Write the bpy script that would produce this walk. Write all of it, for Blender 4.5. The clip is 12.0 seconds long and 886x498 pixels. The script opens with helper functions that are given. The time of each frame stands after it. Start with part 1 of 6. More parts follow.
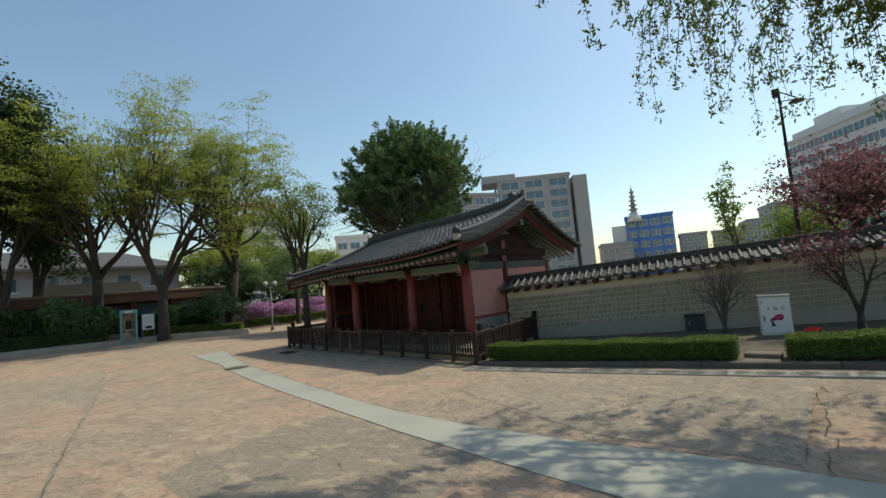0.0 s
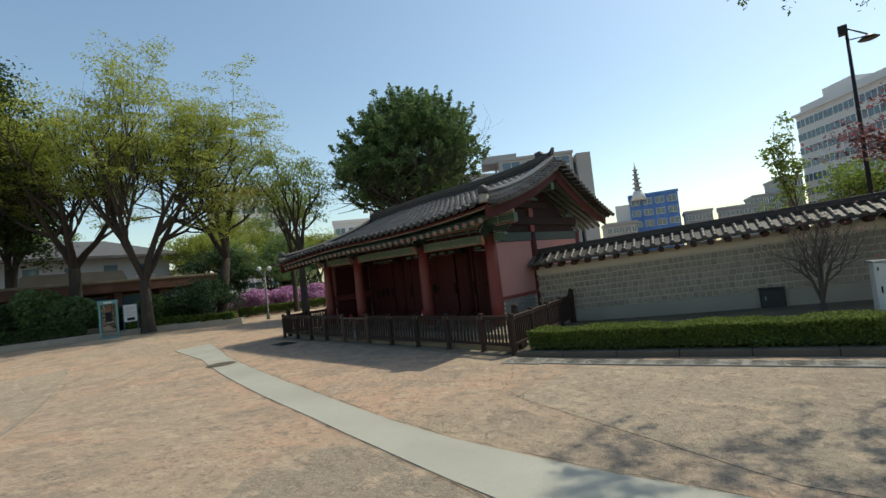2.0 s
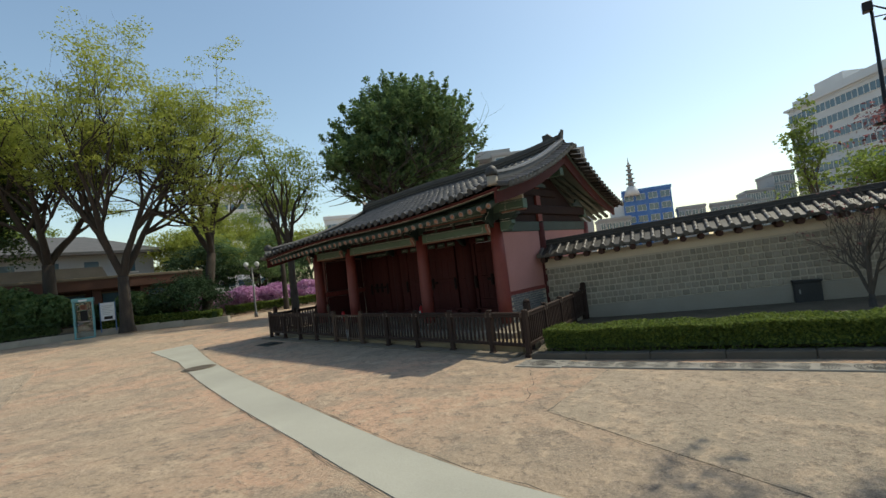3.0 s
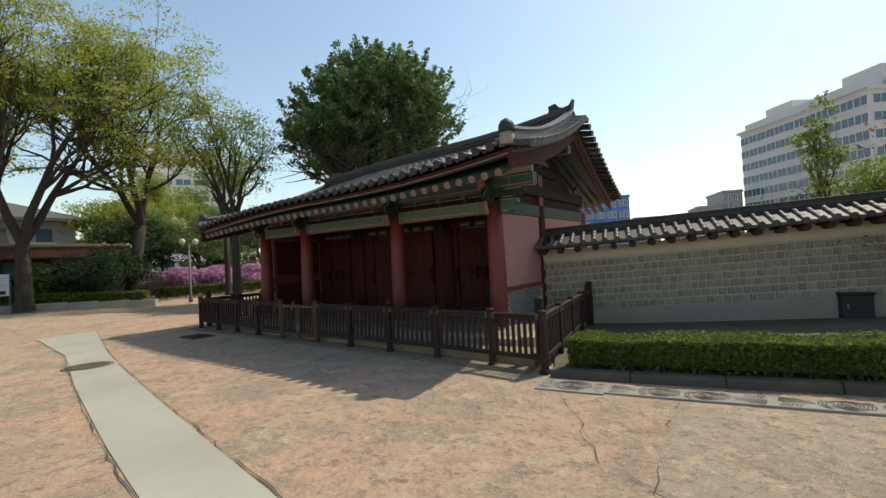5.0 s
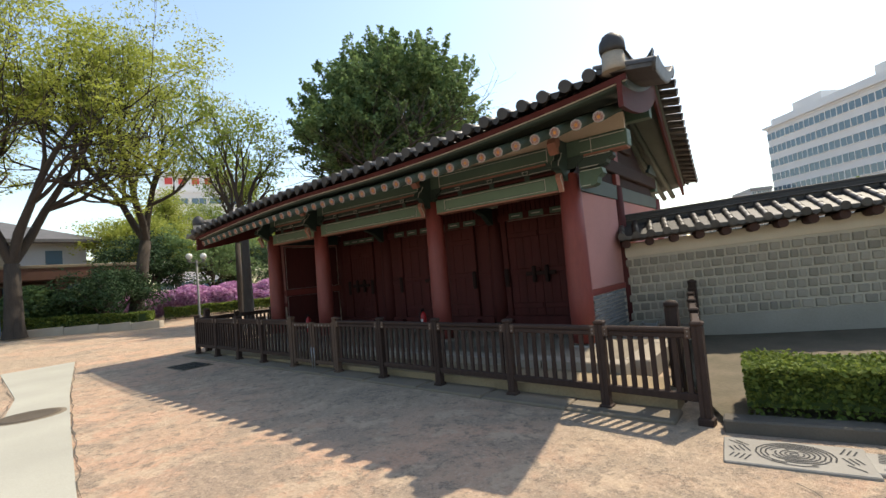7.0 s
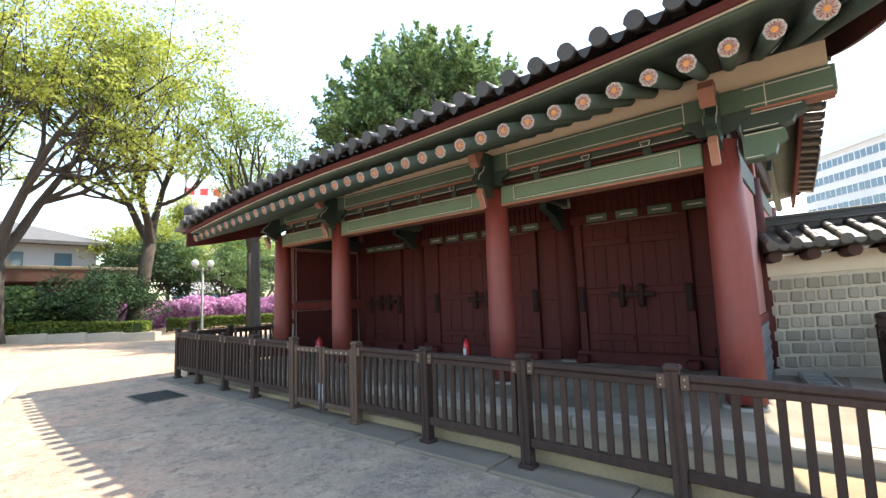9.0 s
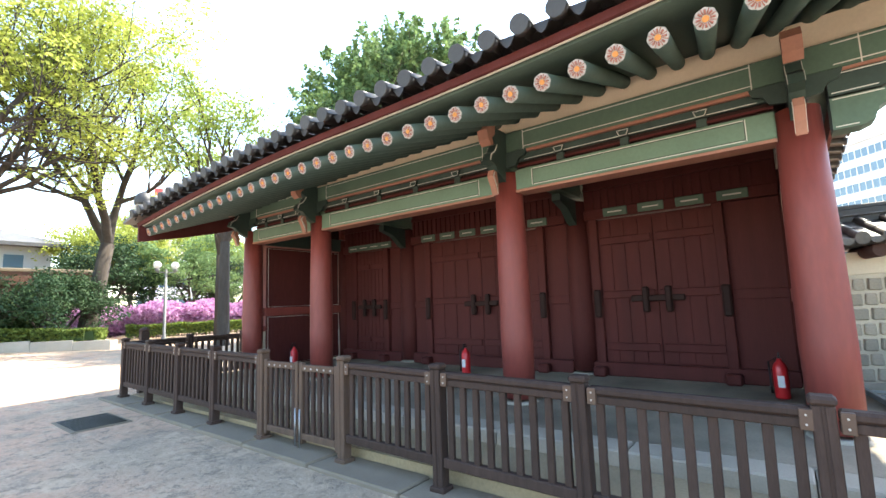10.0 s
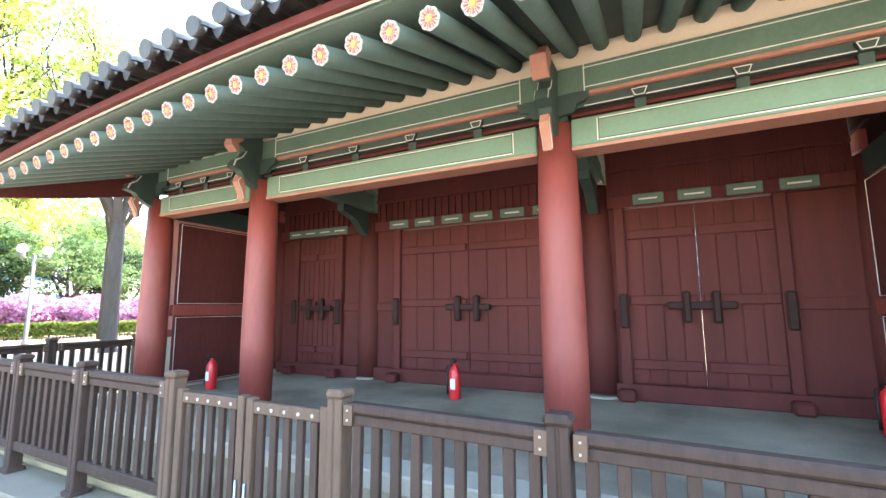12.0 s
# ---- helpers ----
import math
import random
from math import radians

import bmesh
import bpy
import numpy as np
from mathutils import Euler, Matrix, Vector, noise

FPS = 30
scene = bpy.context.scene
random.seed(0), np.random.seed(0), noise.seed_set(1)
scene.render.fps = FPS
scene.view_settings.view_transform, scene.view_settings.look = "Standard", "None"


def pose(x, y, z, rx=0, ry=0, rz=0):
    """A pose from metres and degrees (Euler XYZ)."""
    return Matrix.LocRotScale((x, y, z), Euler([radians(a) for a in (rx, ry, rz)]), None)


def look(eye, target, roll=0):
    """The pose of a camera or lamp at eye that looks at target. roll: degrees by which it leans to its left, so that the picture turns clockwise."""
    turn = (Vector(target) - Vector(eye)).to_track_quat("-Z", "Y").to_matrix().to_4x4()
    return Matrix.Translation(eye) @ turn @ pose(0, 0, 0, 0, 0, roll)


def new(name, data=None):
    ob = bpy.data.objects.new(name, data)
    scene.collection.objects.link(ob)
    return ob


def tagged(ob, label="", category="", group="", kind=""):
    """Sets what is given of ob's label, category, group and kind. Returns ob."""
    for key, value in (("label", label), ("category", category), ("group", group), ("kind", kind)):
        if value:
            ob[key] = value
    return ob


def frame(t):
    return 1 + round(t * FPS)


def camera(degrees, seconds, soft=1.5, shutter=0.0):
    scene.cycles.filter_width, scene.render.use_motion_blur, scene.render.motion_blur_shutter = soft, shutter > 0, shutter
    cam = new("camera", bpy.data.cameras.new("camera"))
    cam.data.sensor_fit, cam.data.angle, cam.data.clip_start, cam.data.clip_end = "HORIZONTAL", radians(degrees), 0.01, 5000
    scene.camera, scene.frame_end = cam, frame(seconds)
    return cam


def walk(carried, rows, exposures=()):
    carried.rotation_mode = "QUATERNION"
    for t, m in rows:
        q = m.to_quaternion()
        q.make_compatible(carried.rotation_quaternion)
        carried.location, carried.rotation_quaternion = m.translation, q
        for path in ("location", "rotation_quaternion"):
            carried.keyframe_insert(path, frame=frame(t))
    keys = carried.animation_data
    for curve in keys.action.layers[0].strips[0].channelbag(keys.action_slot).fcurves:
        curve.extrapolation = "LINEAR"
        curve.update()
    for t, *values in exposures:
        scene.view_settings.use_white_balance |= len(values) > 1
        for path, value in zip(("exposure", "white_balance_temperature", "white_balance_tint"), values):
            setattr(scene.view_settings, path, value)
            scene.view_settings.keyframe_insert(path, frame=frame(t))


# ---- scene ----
cam = camera(89.5, 12.0)
PATH = [
    (0, (-0.496, 1.499, 2.644), (0.975, 2.846, 2.801), -5.0),
    (0.5, (-0.096, 2.143, 2.558), (1.348, 3.52, 2.697), -5.3),
    (1, (0.31, 2.769, 2.506), (1.759, 4.142, 2.628), -3.9),
    (1.5, (0.722, 3.399, 2.454), (2.193, 4.75, 2.557), -5.3),
    (2, (1.101, 4.007, 2.393), (2.575, 5.355, 2.485), -6.3),
    (2.5, (1.512, 4.562, 2.339), (3.004, 5.893, 2.418), -7.4),
    (3, (1.887, 5.139, 2.293), (3.385, 6.463, 2.367), -6.5),
    (5, (3.51, 7.474, 2.052), (5.128, 8.649, 2.096), -2.9),
    (5.5, (3.905, 8.042, 2.014), (5.549, 9.182, 2.044), -3.4),
    (6, (4.398, 8.607, 1.981), (6.031, 9.761, 2.033), -4.0),
    (6.5, (4.833, 9.167, 1.908), (6.435, 10.361, 1.998), -4.1),
    (7, (5.264, 9.748, 1.843), (6.84, 10.975, 1.944), -4.9),
    (7.5, (5.605, 10.302, 1.844), (7.162, 11.55, 1.98), -3.6),
    (9.5, (7.307, 12.597, 1.658), (8.846, 13.851, 1.895), -1.9),
    (10, (7.6, 13.091, 1.665), (9.191, 14.28, 1.901), -2.1),
    (10.5, (7.864, 13.574, 1.655), (9.502, 14.692, 1.913), -1.7),
    (11, (8.124, 14.052, 1.63), (9.816, 15.085, 1.894), -1.0),
    (11.5, (8.389, 14.574, 1.623), (10.124, 15.538, 1.868), -1.7),
    (12, (8.661, 15.059, 1.604), (10.432, 15.951, 1.864), -0.4),
]
EXPOSURES = [(0.0, 0.1, 7050, 0), (2.5, 0.2, 7200, 2), (5.5, 0.5, 7600, 6), (7.5, 1.3, 7450, 10), (9.5, 2.6, 7100, 8), (10.5, 3.2, 6800, 6), (12.0, 4.1, 6650, 5)]
walk(cam, [(t, look(eye, target, roll)) for t, eye, target, roll in PATH], EXPOSURES)

# ---- world and sun ----
SUN = Vector((2.6, -0.8, 3.8)).normalized()
world = bpy.data.worlds.new("sky")
scene.world = world
world.use_nodes = True
wn = world.node_tree
sky = wn.nodes.new("ShaderNodeTexSky")
sky.sky_type = "NISHITA"
sky.sun_disc = False
sky.sun_elevation = math.asin(SUN.z)
sky.sun_rotation = math.atan2(SUN.x, SUN.y)
sky.air_density, sky.dust_density, sky.ozone_density = 1.2, 0.9, 2.6
wn.links.new(sky.outputs[0], wn.nodes["Background"].inputs[0])
wn.nodes["Background"].inputs[1].default_value = 0.15
sun = new("sun", bpy.data.lights.new("sun", "SUN"))
sun.data.energy, sun.data.angle, sun.data.color = 3.0, radians(0.55), (1.0, 0.95, 0.86)
sun.matrix_world = look(SUN * 60, (0, 0, 0))

# ---- materials ----
def mat(name, color, rough=0.8, metal=0.0, vary=0.25, scale=3.0, fine=40.0, bump=0.15, second=None, spread=0.5, bumpdist=0.01, each=0.0, spec=0.5, streak=None):
    """A procedural surface: a base colour with coarse stains and fine grain, and a little relief."""
    m = bpy.data.materials.new(name)
    m.use_nodes = True
    nt = m.node_tree
    b = nt.nodes["Principled BSDF"]
    b.inputs["Roughness"].default_value, b.inputs["Metallic"].default_value = rough, metal
    b.inputs["Specular IOR Level"].default_value = spec
    tc = nt.nodes.new("ShaderNodeTexCoord")
    vec = tc.outputs["Object"]
    if streak:
        mp = nt.nodes.new("ShaderNodeMapping")
        mp.inputs["Scale"].default_value = streak
        nt.links.new(vec, mp.inputs[0])
        vec = mp.outputs[0]
    n1 = nt.nodes.new("ShaderNodeTexNoise")
    n1.inputs["Scale"].default_value, n1.inputs["Detail"].default_value = scale, 6
    n2 = nt.nodes.new("ShaderNodeTexNoise")
    n2.inputs["Scale"].default_value, n2.inputs["Detail"].default_value = fine, 3
    for n in (n1, n2):
        nt.links.new(vec, n.inputs["Vector"])
    ramp = nt.nodes.new("ShaderNodeMapRange")
    ramp.inputs["From Min"].default_value, ramp.inputs["From Max"].default_value = 0.5 - spread / 2, 0.5 + spread / 2
    nt.links.new(n1.outputs["Fac"], ramp.inputs[0])
    mix = nt.nodes.new("ShaderNodeMix")
    mix.data_type = "RGBA"
    dark = second or tuple(c * (1 - vary) for c in color)
    mix.inputs[6].default_value, mix.inputs[7].default_value = (*dark, 1), (*color, 1)
    nt.links.new(ramp.outputs[0], mix.inputs[0])
    hsv = nt.nodes.new("ShaderNodeHueSaturation")
    nt.links.new(mix.outputs[2], hsv.inputs["Color"])
    val = nt.nodes.new("ShaderNodeMapRange")
    val.inputs["To Min"].default_value, val.inputs["To Max"].default_value = 1 - vary * 0.7, 1 + vary * 0.7
    nt.links.new(n2.outputs["Fac"], val.inputs[0])
    last = val.outputs[0]
    if each:
        oi = nt.nodes.new("ShaderNodeObjectInfo")
        er = nt.nodes.new("ShaderNodeMapRange")
        er.inputs["To Min"].default_value, er.inputs["To Max"].default_value = 1 - each, 1 + each
        nt.links.new(oi.outputs["Random"], er.inputs[0])
        mu = nt.nodes.new("ShaderNodeMath")
        mu.operation = "MULTIPLY"
        nt.links.new(last, mu.inputs[0])
        nt.links.new(er.outputs[0], mu.inputs[1])
        last = mu.outputs[0]
    nt.links.new(last, hsv.inputs["Value"])
    nt.links.new(hsv.outputs[0], b.inputs["Base Color"])
    if bump:
        bp = nt.nodes.new("ShaderNodeBump")
        bp.inputs["Strength"].default_value, bp.inputs["Distance"].default_value = bump, bumpdist
        nt.links.new(n2.outputs["Fac"], bp.inputs["Height"])
        nt.links.new(bp.outputs[0], b.inputs["Normal"])
    return m


def leafmat(name, color, second, through_light=0.45, rough=0.75):
    """Leaves: a colour that varies leaf by leaf, and light that passes through."""
    m = bpy.data.materials.new(name)
    m.use_nodes = True
    nt = m.node_tree
    b = nt.nodes["Principled BSDF"]
    geo = nt.nodes.new("ShaderNodeNewGeometry")
    mix = nt.nodes.new("ShaderNodeMix")
    mix.data_type = "RGBA"
    mix.inputs[6].default_value, mix.inputs[7].default_value = (*color, 1), (*second, 1)
    nt.links.new(geo.outputs["Random Per Island"], mix.inputs[0])
    nt.links.new(mix.outputs[2], b.inputs["Base Color"])
    b.inputs["Roughness"].default_value = rough
    b.inputs["Specular IOR Level"].default_value = 0.25
    tr = nt.nodes.new("ShaderNodeBsdfTranslucent")
    nt.links.new(mix.outputs[2], tr.inputs["Color"])
    ms = nt.nodes.new("ShaderNodeMixShader")
    ms.inputs[0].default_value = through_light
    nt.links.new(b.outputs[0], ms.inputs[1])
    nt.links.new(tr.outputs[0], ms.inputs[2])
    nt.links.new(ms.outputs[0], nt.nodes["Material Output"].inputs[0])
    return m


def glass(name, tint=(0.06, 0.09, 0.12), rough=0.08):
    m = bpy.data.materials.new(name)
    m.use_nodes = True
    b = m.node_tree.nodes["Principled BSDF"]
    b.inputs["Base Color"].default_value = (*tint, 1)
    b.inputs["Roughness"].default_value = rough
    b.inputs["Specular IOR Level"].default_value = 0.9
    return m


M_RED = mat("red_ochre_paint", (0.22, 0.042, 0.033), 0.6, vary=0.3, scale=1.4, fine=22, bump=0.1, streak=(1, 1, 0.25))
# the same red ochre, darkened to carry the shade under the roof
M_DOOR = mat("shaded_red_ochre", (0.088, 0.021, 0.019), 0.75, spec=0.2, vary=0.3, scale=1.2, fine=25, bump=0.15, streak=(1, 3, 0.2))
M_PINK = mat("pink_lime_wall", (0.46, 0.22, 0.2), 0.9, vary=0.12, scale=1.5, fine=30, bump=0.1)
M_GREEN = mat("green_dancheong_paint", (0.085, 0.145, 0.105), 0.6, vary=0.25, scale=2, fine=30, bump=0.08)
M_GREEN_L = mat("pale_green_paint", (0.125, 0.2, 0.14), 0.6, vary=0.2, scale=2, fine=30, bump=0.08)
M_DKGREEN = mat("dark_green_paint", (0.03, 0.055, 0.045), 0.6, vary=0.3, scale=3, fine=30, bump=0.08)
M_RAFTER = mat("grey_green_paint", (0.05, 0.078, 0.063), 0.6, vary=0.3, scale=3, fine=30, bump=0.08)
M_SALMON = mat("salmon_paint", (0.33, 0.15, 0.105), 0.65, vary=0.2, scale=3, fine=40, bump=0.05)
M_WHITE = mat("white_line_paint", (0.6, 0.58, 0.53), 0.7, vary=0.12, scale=4, fine=60, bump=0.05)
M_ORANGE = mat("orange_paint", (0.5, 0.19, 0.035), 0.6, vary=0.15, scale=4, fine=60, bump=0)
M_ROSE = mat("chalk_white_paint", (0.33, 0.3, 0.27), 0.75, vary=0.15, scale=4, fine=60, bump=0.05)
M_CORAL = mat("coral_paint", (0.3, 0.1, 0.07), 0.7, vary=0.2, scale=4, fine=60, bump=0)
# dark wood of the latches; also the painted shade of gable and recesses
M_WOOD_AND_SHADE = mat("dark_timber_and_shade", (0.03, 0.013, 0.011), 0.75, spec=0.2, vary=0.3, scale=4, fine=30, bump=0.15)
M_BLACK = mat("black_line_paint", (0.02, 0.02, 0.02), 0.6, vary=0.2, bump=0)
M_CREAM = mat("cream_plaster", (0.62, 0.52, 0.4), 0.9, vary=0.12, scale=2, fine=40, bump=0.15)
M_TILE = mat("grey_clay_tile", (0.088, 0.08, 0.073), 0.46, vary=0.5, scale=5.0, fine=30, bump=0.3, each=0.34, spec=0.45)
M_TILE_D = mat("dark_clay_tile", (0.034, 0.032, 0.031), 0.6, vary=0.4, scale=4, fine=30, bump=0.25, each=0.2)
M_PLASTER = mat("grey_lime_plaster", (0.34, 0.3, 0.245), 0.95, vary=0.2, scale=1.2, fine=30, bump=0.2)
M_STONE = mat("grey_granite_block", (0.34, 0.295, 0.235), 0.9, vary=0.3, scale=3, fine=50, bump=0.4, each=0.2)
M_MORTAR = mat("pale_mortar", (0.52, 0.45, 0.355), 0.95, vary=0.18, scale=2, fine=50, bump=0.2)
M_GRANITE = mat("light_granite", (0.34, 0.295, 0.235), 0.85, vary=0.25, scale=1.5, fine=80, bump=0.25)
M_FLOOR = mat("worn_stone_floor", (0.28, 0.235, 0.175), 0.85, vary=0.3, second=(0.12, 0.1, 0.072), spread=0.3, scale=0.9, fine=40, bump=0.2)
M_FENCE_L = mat("pale_brown_wood", (0.1, 0.064, 0.046), 0.8, spec=0.2, vary=0.3, scale=6, fine=30, bump=0.15, streak=(4, 4, 0.6))
M_FENCE = mat("dark_brown_wood", (0.049, 0.03, 0.024), 0.75, spec=0.2, vary=0.4, scale=6, fine=30, bump=0.15, each=0.15, streak=(4, 4, 0.6))
M_BRICK = mat("grey_brick", (0.2, 0.2, 0.2), 0.9, vary=0.2, scale=5, fine=50, bump=0.3, each=0.15)
M_KERB = mat("dark_granite_kerb", (0.18, 0.145, 0.105), 0.9, vary=0.25, scale=2, fine=60, bump=0.3)
# granite kerb by the hedge, its shaded face put into a darker colour
M_KERB_SHADE = mat("shaded_granite_kerb", (0.1, 0.086, 0.068), 0.9, vary=0.3, scale=2, fine=60, bump=0.3)
M_IRON = mat("black_iron", (0.02, 0.02, 0.022), 0.5, 0.6, vary=0.3, bump=0.1)
M_METAL = mat("grey_metal", (0.35, 0.36, 0.37), 0.4, 0.8, vary=0.1, bump=0)
M_CONC = mat("pale_concrete_strip", (0.375, 0.36, 0.3), 0.9, vary=0.22, scale=0.7, fine=60, bump=0.2)
M_BARK = mat("dark_bark", (0.05, 0.038, 0.03), 0.95, vary=0.45, scale=6, fine=25, bump=0.6, bumpdist=0.03, streak=(1, 1, 0.3))
M_BARK_L = mat("grey_bark", (0.1, 0.083, 0.068), 0.95, vary=0.4, scale=6, fine=25, bump=0.5, bumpdist=0.03, streak=(1, 1, 0.3))
M_SOIL = mat("planter_soil", (0.14, 0.11, 0.075), 0.95, vary=0.4, scale=2, fine=25, bump=0.4, second=(0.075, 0.066, 0.04))


# ---- mesh helpers ----
def mesh_of(name, bm, material):
    me = bpy.data.meshes.new(name)
    bm.to_mesh(me)
    bm.free()
    for m in material if isinstance(material, (list, tuple)) else [material]:
        me.materials.append(m)
    return me


def part(name, bm, material=None, parent=None, label=""):
    ob = new(name, mesh_of(name, bm, material) if not isinstance(bm, bpy.types.Mesh) else bm)
    if parent:
        ob.parent = parent
    return tagged(ob, label)


def thing(name, at, label, category, group="", kind="", rz=0):
    ob = new(name)
    ob.empty_display_size = 0.1
    ob.matrix_world = pose(*at, 0, 0, rz)
    return tagged(ob, label, category, group, kind)


def setting(name, bm, material, label, category):
    return tagged(part(name, bm, material), label, category, "", "structure")


def box(bm, x0, x1, y0, y1, z0, z1, bevel=0.0, idx=0, m=None):
    r = bmesh.ops.create_cube(bm, size=1.0)
    vs = r["verts"]
    bmesh.ops.transform(bm, matrix=Matrix.Translation(((x0 + x1) / 2, (y0 + y1) / 2, (z0 + z1) / 2)) @ Matrix.Diagonal((x1 - x0, y1 - y0, z1 - z0, 1)), verts=vs)
    if m is not None:
        bmesh.ops.transform(bm, matrix=m, verts=vs)
    fs = set(f for v in vs for f in v.link_faces)
    for f in fs:
        f.material_index = idx
    if bevel:
        es = set(e for v in vs for e in v.link_edges)
        bmesh.ops.bevel(bm, geom=list(es), offset=bevel, segments=1, affect="EDGES", material=idx)
    return bm


def boxm(x0, x1, y0, y1, z0, z1, bevel=0.0, m=None):
    return box(bmesh.new(), x0, x1, y0, y1, z0, z1, bevel, 0, m)


def rod(bm, a, b, r0, r1=None, n=12, idx=0, smooth=True):
    """A tapered round rod from a to b."""
    a, b = Vector(a), Vector(b)
    d = b - a
    r1 = r0 if r1 is None else r1
    m = Matrix.Translation((a + b) / 2) @ d.to_track_quat("Z", "Y").to_matrix().to_4x4()
    r = bmesh.ops.create_cone(bm, cap_ends=True, segments=n, radius1=r0, radius2=r1, depth=d.length, matrix=m)
    for f in set(f for v in r["verts"] for f in v.link_faces):
        f.material_index = idx
        f.smooth = smooth and len(f.verts) == 4
    return bm


def lathe(bm, profile, n=16, idx=0, at=(0, 0, 0)):
    """A turned shape round z from (radius, height) pairs."""
    rings = [[bm.verts.new((at[0] + r * math.cos(2 * math.pi * i / n), at[1] + r * math.sin(2 * math.pi * i / n), at[2] + z)) for i in range(n)] for r, z in profile]
    for a, b in zip(rings, rings[1:]):
        for i in range(n):
            f = bm.faces.new((a[i], a[(i + 1) % n], b[(i + 1) % n], b[i]))
            f.smooth, f.material_index = True, idx
    for ring, flip in ((rings[0], True), (rings[-1], False)):
        f = bm.faces.new(ring[::-1] if flip else ring)
        f.material_index = idx
    return bm


def prism(bm, pts, d0, d1, axis="y", idx=0):
    """A flat outline pushed through from d0 to d1 along an axis. pts are (x, z), (y, z) or (x, y)."""
    def at(p, d):
        return {"y": (p[0], d, p[1]), "x": (d, p[0], p[1]), "z": (p[0], p[1], d)}[axis]
    a = [bm.verts.new(at(p, d0)) for p in pts]
    b = [bm.verts.new(at(p, d1)) for p in pts]
    n = len(pts)
    fs = [bm.faces.new(a), bm.faces.new(b[::-1])] + [bm.faces.new((a[i], b[i], b[(i + 1) % n], a[(i + 1) % n])) for i in range(n)]
    for f in fs:
        f.material_index = idx
    bmesh.ops.recalc_face_normals(bm, faces=fs)
    return bm


def smooth(a, b, v):
    u = min(1.0, max(0.0, (v - a) / (b - a)))
    return u * u * (3 - 2 * u)


# ---- ground ----
GX = [-60, -12, -3, -0.5, 1.5, 3.5, 5, 7.4, 9, 10.5, 30]
GZ = [1.6, 1.5, 1.3, 1.1, 0.8, 0.5, 0.33, 0.2, 0.08, 0.0, 0.0]


def ground_z(x, y):
    z = float(np.interp(x, GX, GZ))
    far = 0.12 + 0.35 * smooth(19, 37, y) * (1 - smooth(8, 17, x))
    w = smooth(8, 22, y)
    return z * (1 - w) + far * w + 0.035 * min(14, max(0, 11 - y)) * smooth(8, 11, x)


def ground_material(name, sand, pink):
    m = bpy.data.materials.new(name)
    m.use_nodes = True
    nt = m.node_tree
    b = nt.nodes["Principled BSDF"]
    b.inputs["Roughness"].default_value = 0.95
    b.inputs["Specular IOR Level"].default_value = 0.2
    tc = nt.nodes.new("ShaderNodeTexCoord")

    def noise_tex(scale, detail=6, rough=0.6):
        n = nt.nodes.new("ShaderNodeTexNoise")
        n.inputs["Scale"].default_value, n.inputs["Detail"].default_value, n.inputs["Roughness"].default_value = scale, detail, rough
        nt.links.new(tc.outputs["Object"], n.inputs["Vector"])
        return n.outputs["Fac"]

    def rng(v, a, z, lo=0.0, hi=1.0):
        n = nt.nodes.new("ShaderNodeMapRange")
        for k, q in zip(("From Min", "From Max", "To Min", "To Max"), (a, z, lo, hi)):
            n.inputs[k].default_value = q
        nt.links.new(v, n.inputs[0])
        return n.outputs[0]

    def blend(f, a, z, mode="MIX"):
        n = nt.nodes.new("ShaderNodeMix")
        n.data_type, n.blend_type = "RGBA", mode
        nt.links.new(f, n.inputs[0])
        for i, q in ((6, a), (7, z)):
            if isinstance(q, tuple):
                n.inputs[i].default_value = (*q, 1)
            else:
                nt.links.new(q, n.inputs[i])
        return n.outputs[2]

    big, mid, small, grit = noise_tex(0.22), noise_tex(0.9, 8, 0.65), noise_tex(5.5, 8, 0.7), noise_tex(60, 4, 0.7)
    c = blend(rng(big, 0.42, 0.58), sand, pink)
    c = blend(rng(mid, 0.5, 0.58, 0, 0.8), c, (0.23, 0.188, 0.143))
    c = blend(rng(noise_tex(2.2, 8, 0.7), 0.53, 0.59, 0, 0.85), c, (0.46, 0.345, 0.24))
    c = blend(rng(small, 0.54, 0.6, 0, 0.8), c, (0.14, 0.115, 0.09))
    c = blend(rng(noise_tex(14, 5, 0.7), 0.55, 0.63, 0, 0.6), c, (0.17, 0.14, 0.11))
    vor = nt.nodes.new("ShaderNodeTexVoronoi")
    vor.inputs["Scale"].default_value = 11
    nt.links.new(tc.outputs["Object"], vor.inputs["Vector"])
    pits = rng(vor.outputs["Distance"], 0.15, 0.4, 0.55, 0.0)
    worn = nt.nodes.new("ShaderNodeMath")
    worn.operation = "MULTIPLY"
    nt.links.new(pits, worn.inputs[0])
    nt.links.new(rng(noise_tex(1.6, 6, 0.65), 0.44, 0.6), worn.inputs[1])
    c = blend(worn.outputs[0], c, (0.1, 0.082, 0.065))
    c = blend(rng(noise_tex(26, 6, 0.75), 0.54, 0.64, 0, 0.7), c, (0.55, 0.42, 0.315))
    c = blend(rng(grit, 0.35, 0.7, 0, 0.6), c, (0.47, 0.365, 0.275))
    nt.links.new(c, b.inputs["Base Color"])
    bp = nt.nodes.new("ShaderNodeBump")
    bp.inputs["Strength"].default_value, bp.inputs["Distance"].default_value = 1.0, 0.045
    add = nt.nodes.new("ShaderNodeMath")
    nt.links.new(small, add.inputs[0])
    nt.links.new(rng(grit, 0, 1, 0, 0.35), add.inputs[1])
    both = nt.nodes.new("ShaderNodeMath")
    nt.links.new(add.outputs[0], both.inputs[0])
